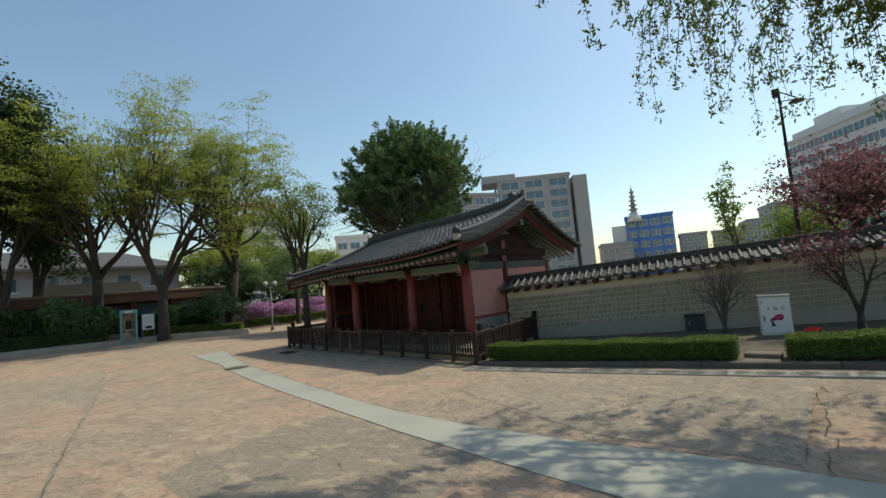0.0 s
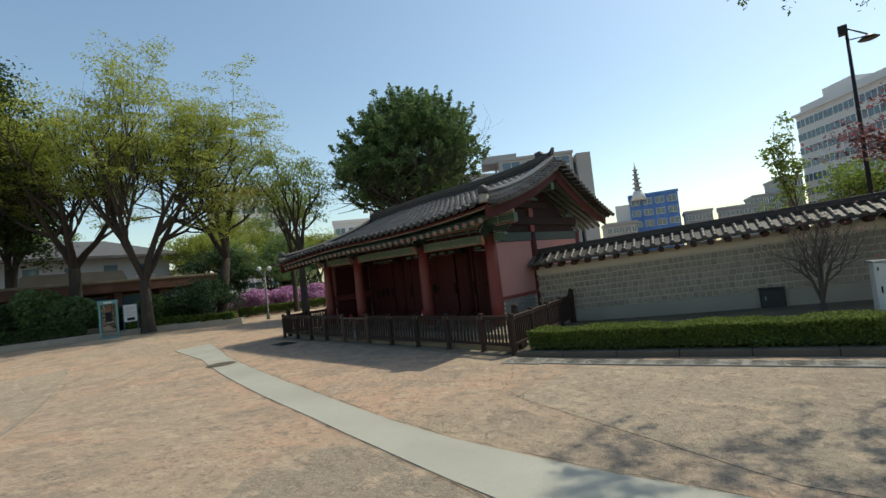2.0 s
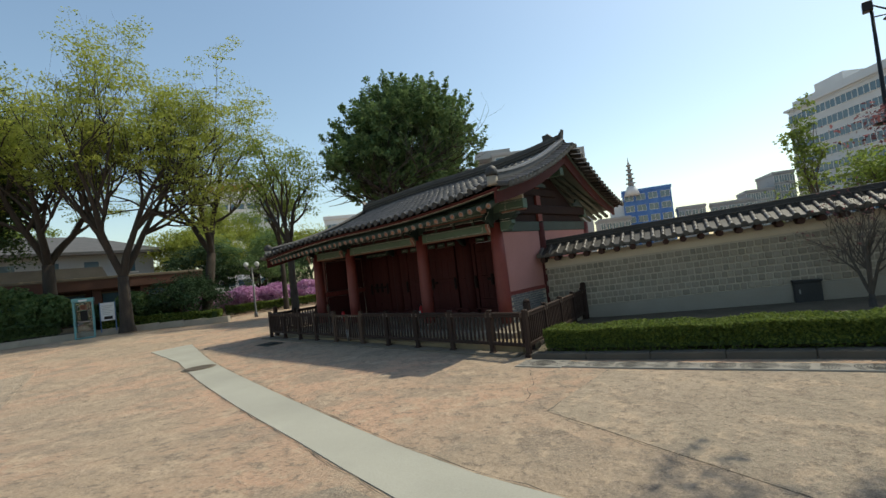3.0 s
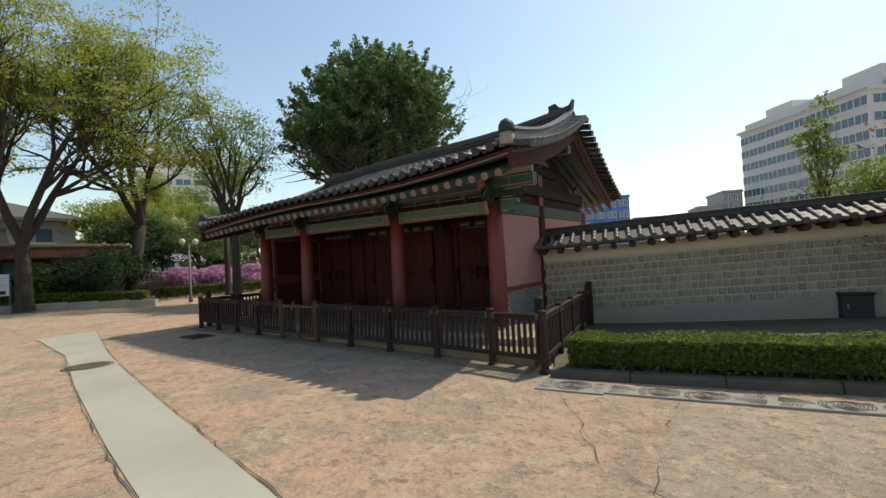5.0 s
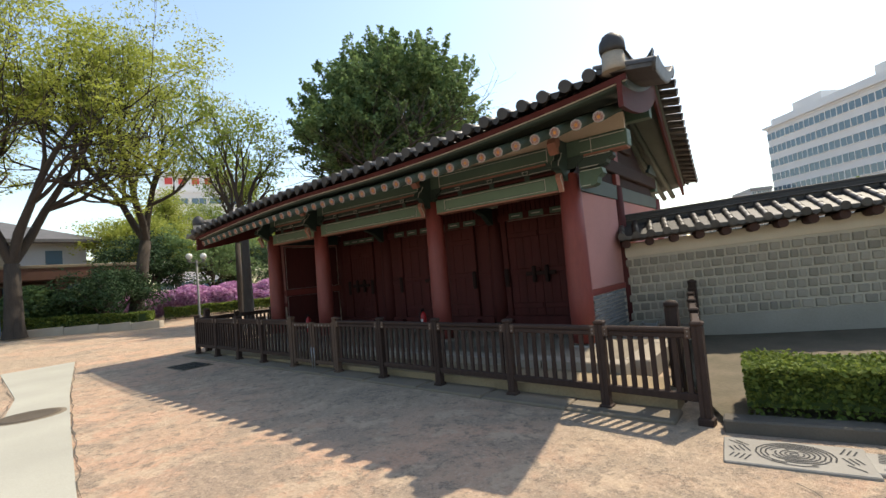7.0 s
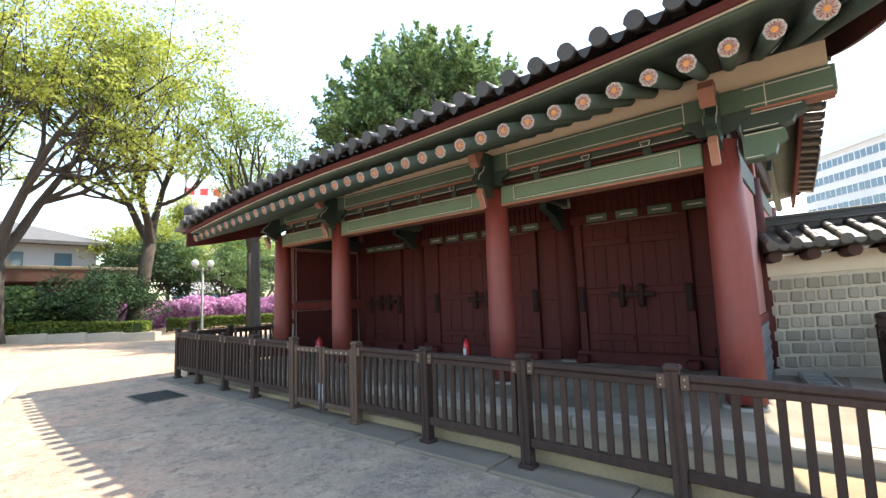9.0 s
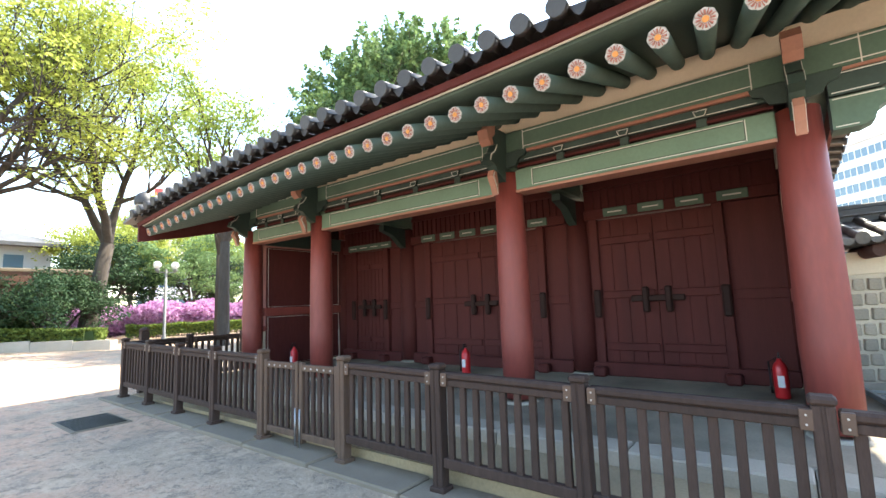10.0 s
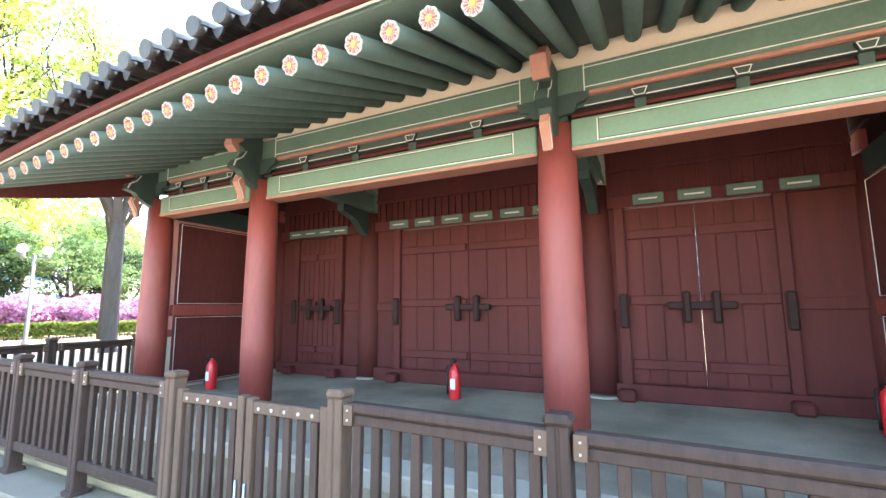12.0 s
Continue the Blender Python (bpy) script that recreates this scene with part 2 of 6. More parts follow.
    nt.links.new(rng(noise_tex(2.4, 5, 0.6), 0, 1, 0, 2.2), both.inputs[1])
    nt.links.new(both.outputs[0], bp.inputs["Height"])
    nt.links.new(bp.outputs[0], b.inputs["Normal"])
    return m


M_GROUND = ground_material("compacted_sand_and_concrete", (0.345, 0.262, 0.185), (0.49, 0.288, 0.19))


def steps(lo, hi, near_lo, near_hi, fine, coarse):
    v, out = lo, []
    while v < hi:
        out.append(v)
        v += fine if near_lo <= v < near_hi else coarse * (1 + 0.06 * max(near_lo - v, v - near_hi, 0))
    return out + [hi]


def build_ground():
    xs, ys = steps(-400, 900, -14, 24, 0.5, 2.5), steps(-400, 700, -6, 46, 0.5, 2.5)
    verts = [(x, y, ground_z(x, y)) for y in ys for x in xs]
    nx = len(xs)
    faces = [(j * nx + i, j * nx + i + 1, (j + 1) * nx + i + 1, (j + 1) * nx + i) for j in range(len(ys) - 1) for i in range(nx - 1)]
    me = bpy.data.meshes.new("ground")
    me.from_pydata(verts, [], faces)
    me.materials.append(M_GROUND)
    for p in me.polygons:
        p.use_smooth = True
    return tagged(new("ground", me), "packed sandy ground with worn patches and grit", "ground", "", "structure")


build_ground()


def ribbon(name, left, right, material, label, category, lift=0.012, thick=0.06):
    """A paved strip between two edges, laid on the ground."""
    bm = bmesh.new()
    top = [[bm.verts.new((x, y, ground_z(x, y) + lift)) for x, y in edge] for edge in (left, right)]
    low = [[bm.verts.new((x, y, ground_z(x, y) + lift - thick)) for x, y in edge] for edge in (left, right)]
    for i in range(len(left) - 1):
        bm.faces.new((top[0][i], top[1][i], top[1][i + 1], top[0][i + 1]))
        for s in (0, 1):
            bm.faces.new((top[s][i], top[s][i + 1], low[s][i + 1], low[s][i]))
    bmesh.ops.recalc_face_normals(bm, faces=bm.faces[:])
    return setting(name, bm, material, label, category)


def dense(pts, step=0.5):
    """The same line with a point every half metre or so."""
    out = []
    for (x0, y0), (x1, y1) in zip(pts, pts[1:]):
        n = max(1, round(math.hypot(x1 - x0, y1 - y0) / step))
        out += [(x0 + (x1 - x0) * i / n, y0 + (y1 - y0) * i / n) for i in range(n)]
    return out + [pts[-1]]


def resample(pts, n):
    d = [0]
    for a, b in zip(pts, pts[1:]):
        d.append(d[-1] + math.hypot(b[0] - a[0], b[1] - a[1]))
    q = np.linspace(0, d[-1], n)
    return list(zip(np.interp(q, d, [p[0] for p in pts]).tolist(), np.interp(q, d, [p[1] for p in pts]).tolist()))


STRIP_L = [(7.2, 25.5), (6.9, 21.5), (5.95, 17.1), (5.2, 13.2), (4.75, 10.6), (4.45, 9.0), (4.15, 7.1), (3.9, 4.8), (3.8, 3.6), (3.7, 1.5), (3.6, -3)]
STRIP_R = [(8.7, 25.6), (7.6, 21.0), (6.95, 17.9), (6.05, 13.4), (5.5, 10.6), (5.25, 9.2), (5.1, 7.8), (5.15, 6.1), (5.3, 4.8), (5.6, 3.3), (5.95, -3)]
ribbon("pavement", resample(STRIP_L, 70), resample(STRIP_R, 70), M_CONC, "pale grey concrete strip across the sandy yard", "pavement")


def crack(pts, seed, width=0.014, name="joint", label="dark open joint in the ground", wander=0.03):
    """A thin dark line in the ground that wanders as it goes."""
    rg = np.random.default_rng(seed)
    line = dense(pts, 0.22)
    line = [(x + rg.normal() * wander * 0.5, y + rg.normal() * wander * 0.5) for x, y in line]
    bm = bmesh.new()
    prev = None
    for i, (x, y) in enumerate(line):
        a, c = line[max(0, i - 1)], line[min(len(line) - 1, i + 1)]
        d = Vector((c[0] - a[0], c[1] - a[1], 0)).normalized()
        w = 0.5 * width * rg.uniform(0.2, 1.7)
        pr = [bm.verts.new((x + s * -d.y * w, y + s * d.x * w, ground_z(x, y) + 0.016)) for s in (-1, 1)]
        if prev:
            bm.faces.new((prev[0], prev[1], pr[1], pr[0]))
        prev = pr
    bmesh.ops.recalc_face_normals(bm, faces=bm.faces[:])
    return setting(name, bm, M_CRACK, label, "ground joint")


M_CRACK = mat("dark_open_joint", (0.11, 0.09, 0.07), 0.95, vary=0.3, bump=0)
M_SLAB = ground_material("worn_sandy_concrete", (0.285, 0.24, 0.18), (0.34, 0.275, 0.205))
ribbon("paving_slab", resample([(7.15, 8.3), (5.75, 4.6), (5.9, 2.2)], 20), resample([(9.75, 8.5), (10.2, 5.5), (10.5, 2.3)], 20), M_SLAB, "smooth worn sandy concrete slab", "pavement", 0.006)
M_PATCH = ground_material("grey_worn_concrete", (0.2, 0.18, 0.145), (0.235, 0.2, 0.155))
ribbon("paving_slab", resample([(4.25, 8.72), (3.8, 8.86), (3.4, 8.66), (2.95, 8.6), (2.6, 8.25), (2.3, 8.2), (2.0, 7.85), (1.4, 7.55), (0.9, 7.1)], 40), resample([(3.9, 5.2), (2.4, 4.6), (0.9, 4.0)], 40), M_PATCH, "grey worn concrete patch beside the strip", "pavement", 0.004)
ribbon("paving_slab", resample([(-9, 6), (-6, 26)], 44), resample([(0.0, 7.0), (3.9, 26)], 44), M_SLAB, "smooth worn sandy concrete slab", "pavement", 0.006)
crack([(-0.3, 5.5), (0.03, 7.25), (4.0, 26.9)], 1, 0.01)
crack([(9.9, 2.26), (7.5, 2.05), (5.3, 1.91)], 2, 0.018, wander=0.1)
crack([(9.72, 8.5), (8.5, 8.4), (7.1, 8.25)], 3, 0.012, wander=0.03)
crack([(9.4, 9.9), (8.6, 9.3), (7.42, 8.77), (6.8, 7.6), (6.3, 6.2)], 4, 0.008, wander=0.06)
crack([(2.3, 7.9), (2.5, 7.3), (2.6, 6.5), (2.4, 5.8)], 5, 0.008, wander=0.1)
for k, (e, s) in enumerate(((STRIP_L, -0.03), (STRIP_R, 0.03))):
    crack([(x + s, y) for x, y in e], 8 + k, 0.012, wander=0.03)

# ---- gate house ----
COLS_Y = [12.8, 15.98, 20.1, 22.5]
GX0, GX1, GXR = 13.05, 15.6, 19.2
FLOOR = 0.33
Y0, Y1 = 11.0, 22.9
YM = 17.2
EAVE_X, RIDGE_X, REAR_X = 10.75, 16.2, 21.65


def lift(y):
    """The upward sweep of the roof towards its two ends."""
    v = (y - YM) / 5.9
    return 0.30 * abs(v) ** 2.4 if v < 0 else -0.36 * v ** 1.7


def roof_z(u, y):
    """The roof's surface: u is 0 at the eave and 1 at the ridge."""
    return 3.74 + 1.85 * (0.62 * u + 0.38 * u * u) + lift(y)


def skew(y, u, side=0):
    """How far the south gable edge leans back to the north on its way up to the ridge and down again."""
    near = max(0.0, 1 - (y - Y0) / 7.0)
    return near * (0.7 * u if side == 0 else 0.7 + 0.5 * (1 - u))


gate = thing("gate_house", (GX0, YM, 0), "traditional wooden gate house with red columns and grey tiled roof", "gate")
GO = Matrix.Translation((-GX0, -YM, 0))


def gpart(name, bm, material, label="", parent=None):
    """A part of the gate house given in world coordinates."""
    bmesh.ops.transform(bm, matrix=GO, verts=bm.verts[:])
    return part(name, bm, material, parent or gate, label)


# stylobate
gpart("platform", boxm(12.05, 19.1, 11.85, 22.8, -0.15, FLOOR, 0.02), M_FLOOR, "worn grey stone platform")
for k in range(9):
    gpart("edge_stone", boxm(11.72, 12.06, 11.75 + 1.28 * k, 11.75 + 1.28 * k + 1.27, -0.1, FLOOR + 0.004, 0.015), M_GRANITE)
for k in range(5):
    gpart("edge_stone", boxm(12.07 + 1.4 * k, 12.07 + 1.4 * k + 1.39, 11.5, 11.86, -0.1, FLOOR + 0.004, 0.015), M_GRANITE)
# columns
for y in COLS_Y:
    for x in (GX0, GX1, GXR):
        bm = lathe(bmesh.new(), [(0.25, 0), (0.245, 0.02), (0.225, 0.05)], 20, 0, (x, y, FLOOR - 0.02))
        gpart("base_stone", bm, M_GRANITE)
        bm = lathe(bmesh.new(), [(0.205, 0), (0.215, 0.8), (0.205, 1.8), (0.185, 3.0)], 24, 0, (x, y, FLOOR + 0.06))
        # middle columns use the darkened red, as they stand in porch shade
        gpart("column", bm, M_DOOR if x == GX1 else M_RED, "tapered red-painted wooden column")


def painted_beam(y0, y1, z0, z1, x, material, depth=0.24, edge=True):
    """A painted beam between two columns, with white lines set in from its ends."""
    ob = gpart("beam", boxm(x - depth / 2, x + depth / 2, y0, y1, z0, z1, 0.012), material)
    if edge:
        f = x - depth / 2 - 0.003
        for mt, o, w in ((M_WHITE, 0.0, 0.009), (M_BLACK, 0.011, 0.007)):
            for a, b, c, d in ((y0 + 0.26, y1 - 0.26, z0 + 0.03 + o, z0 + 0.03 + o + w), (y0 + 0.26, y1 - 0.26, z1 - 0.03 - o - w, z1 - 0.03 - o), (y0 + 0.24 + o, y0 + 0.24 + o + w, z0 + 0.03, z1 - 0.03), (y1 - 0.24 - o - w, y1 - 0.24 - o, z0 + 0.03, z1 - 0.03)):
                gpart("painted_line", boxm(f, f + 0.006, a, b, c, d), mt)
    return ob


for a, b in zip(COLS_Y, COLS_Y[1:]):
    painted_beam(a + 0.17, b - 0.17, 3.13, 3.41, GX0, M_GREEN_L)
    gpart("beam_edge", boxm(GX0 - 0.125, GX0 + 0.125, a + 0.17, b - 0.17, 3.095, 3.128), M_SALMON)
    # near-black board paints in the shade between the two beams
    gpart("recess_board", boxm(GX0 - 0.02, GX0 + 0.05, a + 0.17, b - 0.17, 3.412, 3.53), M_WOOD_AND_SHADE)
    gpart("recess_strip", boxm(GX0 - 0.055, GX0 + 0.05, a + 0.17, b - 0.17, 3.455, 3.485, 0.004), M_DOOR)
    gpart("recess_beam", boxm(GX0 - 0.075, GX0 + 0.05, a + 0.17, b - 0.17, 3.532, 3.63, 0.006), M_DKGREEN)
    gpart("painted_line", boxm(GX0 - 0.079, GX0 - 0.073, a + 0.3, b - 0.3, 3.538, 3.546), M_WHITE)
    n = 3 if b - a < 3.5 else 4
    for k in range(n):
        y = a + (b - a) * (k + 1) / (n + 1)
        bm = prism(bmesh.new(), [(y - 0.075, 3.6), (y - 0.045, 3.52), (y + 0.045, 3.52), (y + 0.075, 3.6)], GX0 - 0.12, GX0 - 0.06, "x")
        blk = gpart("bracket_block", bm, M_DKGREEN)
        bm = bmesh.new()
        for q0, q1 in (((y - 0.065, 3.592), (y + 0.065, 3.592)), ((y - 0.065, 3.592), (y - 0.038, 3.528)), ((y + 0.065, 3.592), (y + 0.038, 3.528)), ((y - 0.038, 3.528), (y + 0.038, 3.528))):
            rod(bm, (GX0 - 0.121, *q0), (GX0 - 0.121, *q1), 0.005, n=5)
        gpart("painted_line", bm, M_WHITE)
        gpart("block_post", boxm(GX0 - 0.07, GX0 - 0.02, y - 0.05, y + 0.05, 3.412, 3.52, 0.004), M_DKGREEN)
    gpart("rail", boxm(GX0 - 0.13, GX0 + 0.1, a + 0.05, b - 0.05, 3.632, 3.668, 0.008), M_SALMON)
painted_beam(11.7, 22.95, 3.67, 3.95, GX0, M_GREEN, edge=False)
# stepped ends of the beams past the south column
gpart("beam_edge", boxm(GX0 - 0.13, GX0 + 0.1, 11.72, 12.55, 3.637, 3.668, 0.006), M_SALMON)
gpart("beam_end", prism(bmesh.new(), [(12.56, 3.42), (12.56, 3.635), (11.98, 3.635), (11.96, 3.56), (12.06, 3.52), (12.09, 3.46), (12.2, 3.42)], GX0 - 0.11, GX0 + 0.11, "x"), M_DKGREEN, "green beam end with a carved curl")
gpart("beam_end", prism(bmesh.new(), [(12.56, 3.1), (12.56, 3.4), (12.17, 3.4), (12.15, 3.3), (12.24, 3.24), (12.27, 3.14), (12.36, 3.1)], GX0 - 0.11, GX0 + 0.11, "x"), M_GREEN, "green beam end with a carved curl")
for y0, y1, z in ((12.0, 12.54, 3.615), (12.22, 12.54, 3.44), (12.19, 12.54, 3.38), (12.38, 12.54, 3.12), (11.74, 12.5, 3.705), (11.74, 12.5, 3.905)):
    gpart("painted_line", boxm(GX0 - 0.127 if z > 3.7 else GX0 - 0.114, GX0 - 0.108, y0, y1, z, z + 0.009), M_WHITE)
gpart("painted_line", boxm(GX0 - 0.124, GX0 - 0.118, 12.3, 12.31, 3.67, 3.95), M_WHITE)
for a, b in zip(COLS_Y, COLS_Y[1:]):
    for z in (3.705, 3.905):
        gpart("painted_line", boxm(GX0 - 0.124, GX0 - 0.118, a + 0.32, b - 0.32, z, z + 0.009), M_WHITE)
    for y in (a + 0.32, b - 0.32):
        gpart("painted_line", boxm(GX0 - 0.124, GX0 - 0.118, y, y + 0.012, 3.67, 3.95), M_WHITE)
rear = boxm(GXR - 0.12, GXR + 0.12, 12.66, 22.9, 3.6, 3.95, 0.012)
gpart("beam", rear, M_GREEN)
gpart("plaster_strip", boxm(GX0 - 0.04, GX0 + 0.04, 11.75, 22.95, 3.952, 4.25), M_CREAM)
# bracket arms on the column heads
for y in COLS_Y:
    gpart("bracket_arm", prism(bmesh.new(), [(12.98, 3.2), (12.98, 3.95), (12.6, 3.95), (12.56, 3.78), (12.66, 3.72), (12.6, 3.62), (12.5, 3.56), (12.46, 3.46), (12.6, 3.43), (12.66, 3.36), (12.76, 3.3)], y - 0.06, y + 0.06, "y"), M_DKGREEN, "carved green bracket arm")
    gpart("bracket_tip", prism(bmesh.new(), [(12.62, 3.97), (12.47, 3.96), (12.4, 3.86), (12.43, 3.74), (12.5, 3.67), (12.55, 3.69), (12.53, 3.78), (12.6, 3.84)], y - 0.075, y + 0.075, "y"), M_SALMON, "salmon painted beam tip")
    gpart("bracket_tongue", prism(bmesh.new(), [(12.66, 3.35), (12.58, 3.36), (12.55, 3.28), (12.62, 3.16), (12.66, 3.04), (12.7, 3.06), (12.7, 3.2)], y - 0.042, y + 0.042, "y"), M_SALMON, "salmon painted pointed tongue")
    for s in (-1, 1):
        gpart("painted_line", prism(bmesh.new(), [(12.6, 3.345), (12.56, 3.28), (12.63, 3.16), (12.665, 3.06), (12.675, 3.06), (12.645, 3.17), (12.58, 3.28), (12.615, 3.345)], y + s * 0.044 - 0.003, y + s * 0.044 + 0.003, "y"), M_WHITE)
        gpart("painted_line", prism(bmesh.new(), [(12.66, 3.72), (12.6, 3.62), (12.5, 3.56), (12.47, 3.47), (12.49, 3.47), (12.52, 3.55), (12.61, 3.61), (12.675, 3.715)], y + s * 0.062 - 0.003, y + s * 0.062 + 0.003, "y"), M_WHITE)
        gpart("bracket_wing", prism(bmesh.new(), [(y + s * 0.06, 3.45), (y + s * 0.06, 3.66), (y + s * 0.36, 3.66), (y + s * 0.33, 3.58), (y + s * 0.24, 3.55), (y + s * 0.2, 3.47)], GX0 - 0.15, GX0 - 0.1, "x"), M_DKGREEN)

# rafters and painted ends
bm = bmesh.new()
r = 0.075
rod(bm, (0, 0, 0), (5.2, 0, 1.85), r, r * 1.1, 14)
RAFTER = mesh_of("rafter", bm, M_RAFTER)
bm = bmesh.new()
ax = Vector((-5.2, 0, -1.85)).normalized()
rod(bm, ax * 0.0, ax * 0.006, 0.07, 0.07, 20, 0)
for k in range(8):
    t = k * math.pi / 4
    up = Vector((ax.z, 0, -ax.x)).normalized()
    c = up * math.sin(t) + Vector((0, 1, 0)) * math.cos(t)
    rod(bm, c * 0.05, c * 0.05 + ax * 0.009, 0.026, 0.026, 9, 0)
    mid = up * math.sin(t + 0.39) + Vector((0, 1, 0)) * math.cos(t + 0.39)
    rod(bm, c * 0.028 + ax * 0.01, c * 0.058 + ax * 0.01, 0.006, 0.009, 6, 1)
    rod(bm, mid * 0.03 + ax * 0.008, mid * 0.066 + ax * 0.008, 0.004, 0.004, 5, 1)
rod(bm, ax * 0.0, ax * 0.014, 0.026, 0.022, 12, 2)
ROSETTE = mesh_of("rafter_end", bm, [M_ROSE, M_CORAL, M_ORANGE])
n = 38
for k in range(n):
    y = 11.52 + (22.6 - 11.52) * k / (n - 1)
    for side in (0, 1):
        ob = new("rafter", RAFTER)
        ob.parent = gate
        turn = math.degrees(math.atan2(skew(y, 1), RIDGE_X - EAVE_X))
        m = pose(10.98, y, 3.43 + lift(y) * 0.75, 0, 0, turn * 0.9) if side == 0 else pose(2 * RIDGE_X - 10.98, y + skew(y, 0.5, 1) + 0.25, 3.43 + lift(y) * 0.75, 0, 0, 180)
        ob.matrix_local = GO @ m
        if side == 0:
            e = new("rafter_end", ROSETTE)
            e.parent = ob
            if k == 0:
                tagged(e, "white and orange painted flower on the rafter end")
# sheathing above the rafters, and the eave board
def roof_sheet(u0, u1, y0, y1, off, thick, rows=10, cols=28, side=0):
    bm = bmesh.new()
    grid = []
    for d in (off, off - thick):
        g2 = []
        for i in range(rows + 1):
            u = u0 + (u1 - u0) * i / rows
            x = EAVE_X + (RIDGE_X - EAVE_X) * u
            x = x if side == 0 else 2 * RIDGE_X - x
            yy = [y0 + (y1 - y0) * j / cols for j in range(cols + 1)]
            g2.append([bm.verts.new((x, q + skew(q, u, side), roof_z(u, q) + d)) for q in yy])
        grid.append(g2)
    for gi, g2 in enumerate(grid):
        for i in range(rows):
            for j in range(cols):
                f = bm.faces.new((g2[i][j], g2[i][j + 1], g2[i + 1][j + 1], g2[i + 1][j]))
                f.smooth = True
    a, b = grid
    for i in (0, rows):
        for j in range(cols):
            bm.faces.new((a[i][j], a[i][j + 1], b[i][j + 1], b[i][j]))
    for j in (0, cols):
        for i in range(rows):
            bm.faces.new((a[i][j], a[i + 1][j], b[i + 1][j], b[i][j]))
    bmesh.ops.recalc_face_normals(bm, faces=bm.faces[:])
    return bm


for side in (0, 1):
    gpart("roof_deck", roof_sheet(0.035, 1.0, Y0 + 0.12, Y1 - 0.12, -0.09, 0.08, side=side), M_RAFTER)
    gpart("eave_board", roof_sheet(0.018, 0.05, Y0 + 0.1, Y1 - 0.1, -0.055, 0.07, rows=1, side=side), M_DOOR, "dark red eave board")
    gpart("eave_line", roof_sheet(0.03, 0.034, Y0 + 0.1, Y1 - 0.1, -0.12, 0.02, rows=1, side=side), M_WHITE)
# tiles: one long row of cover tiles and one of pans, row by row
def tile_mesh(ks, eave):
    """Cover tiles and pans at the places ks of a row, counted up from the eave."""
    bm = bmesh.new()
    n, pts = 15, 7
    def surf(u):
        return -0.06 + (RIDGE_X - EAVE_X + 0.06) * u, 3.74 + 1.85 * (0.62 * u + 0.38 * u * u)
    for k in ks:
        ends = []
        for u, rr in ((k / n if k else -0.008, 0.088), ((k + 1) / n + 0.008, 0.072)):
            x, z = surf(u)
            ends.append([bm.verts.new((x, rr * math.cos(math.pi * i / (pts - 1)), z + 0.045 + rr * 0.95 * math.sin(math.pi * i / (pts - 1)))) for i in range(pts)])
        for i in range(pts - 1):
            f = bm.faces.new((ends[0][i], ends[0][i + 1], ends[1][i + 1], ends[1][i]))
            f.smooth = True
        bm.faces.new(ends[0]).material_index = 1
        pan = []
        for u, dz in ((k / n if k else 0.013, 0.02), ((k + 1) / n + 0.01, -0.005)):
            x, z = surf(u)
            pan.append([bm.verts.new((x, 0.065 + 0.185 * i / 4, z + dz + 0.035 - 0.045 * math.sin(math.pi * i / 4))) for i in range(5)])
        for i in range(4):
            f = bm.faces.new((pan[0][i], pan[0][i + 1], pan[1][i + 1], pan[1][i]))
            f.smooth = True
        low = [bm.verts.new((v.co.x, v.co.y, v.co.z - 0.03)) for v in pan[0]]
        for i in range(4):
            bm.faces.new((pan[0][i + 1], pan[0][i], low[i], low[i + 1]))
    if eave:
        x, z = surf(0)
        rod(bm, (x - 0.06, 0, z + 0.04), (x + 0.02, 0, z + 0.055), 0.08, 0.08, 14, 1)
        prism(bm, [(0.085, z + 0.04), (0.12, z - 0.03), (0.155, z - 0.055), (0.19, z - 0.03), (0.225, z + 0.04)], x + 0.055, x + 0.07, "x", 1)
    bmesh.ops.recalc_face_normals(bm, faces=bm.faces[:])
    return mesh_of("roof_tile", bm, [M_TILE, M_TILE_D])


SINGLE = [tile_mesh([k], k == 0) for k in range(8)]
UPPER = tile_mesh(range(8, 15), False)
WHOLE = tile_mesh(range(15), True)
random.seed(3)
n = 37
for k in range(n):
    y = Y0 + 0.5 + (Y1 - Y0 - 0.95) * k / (n - 1)
    turn = math.degrees(math.atan2(skew(y, 1), RIDGE_X - EAVE_X))
    for me in SINGLE + [UPPER]:
        ob = new("roof_tile" if me is not UPPER else "upper_tile_course", me)
        ob.parent = gate
        ob.matrix_local = GO @ pose(EAVE_X, y + random.uniform(-0.006, 0.006), lift(y) + random.uniform(-0.006, 0.006), 0, 0, turn)
        if me is UPPER:
            ob["kind"] = "stuff"
    ob = new("rear_tile_course", WHOLE)
    ob.parent = gate
    ob["kind"] = "stuff"
    ob.matrix_local = GO @ pose(REAR_X, y + skew(y, 0.5, 1), lift(y), 0, 0, 180)
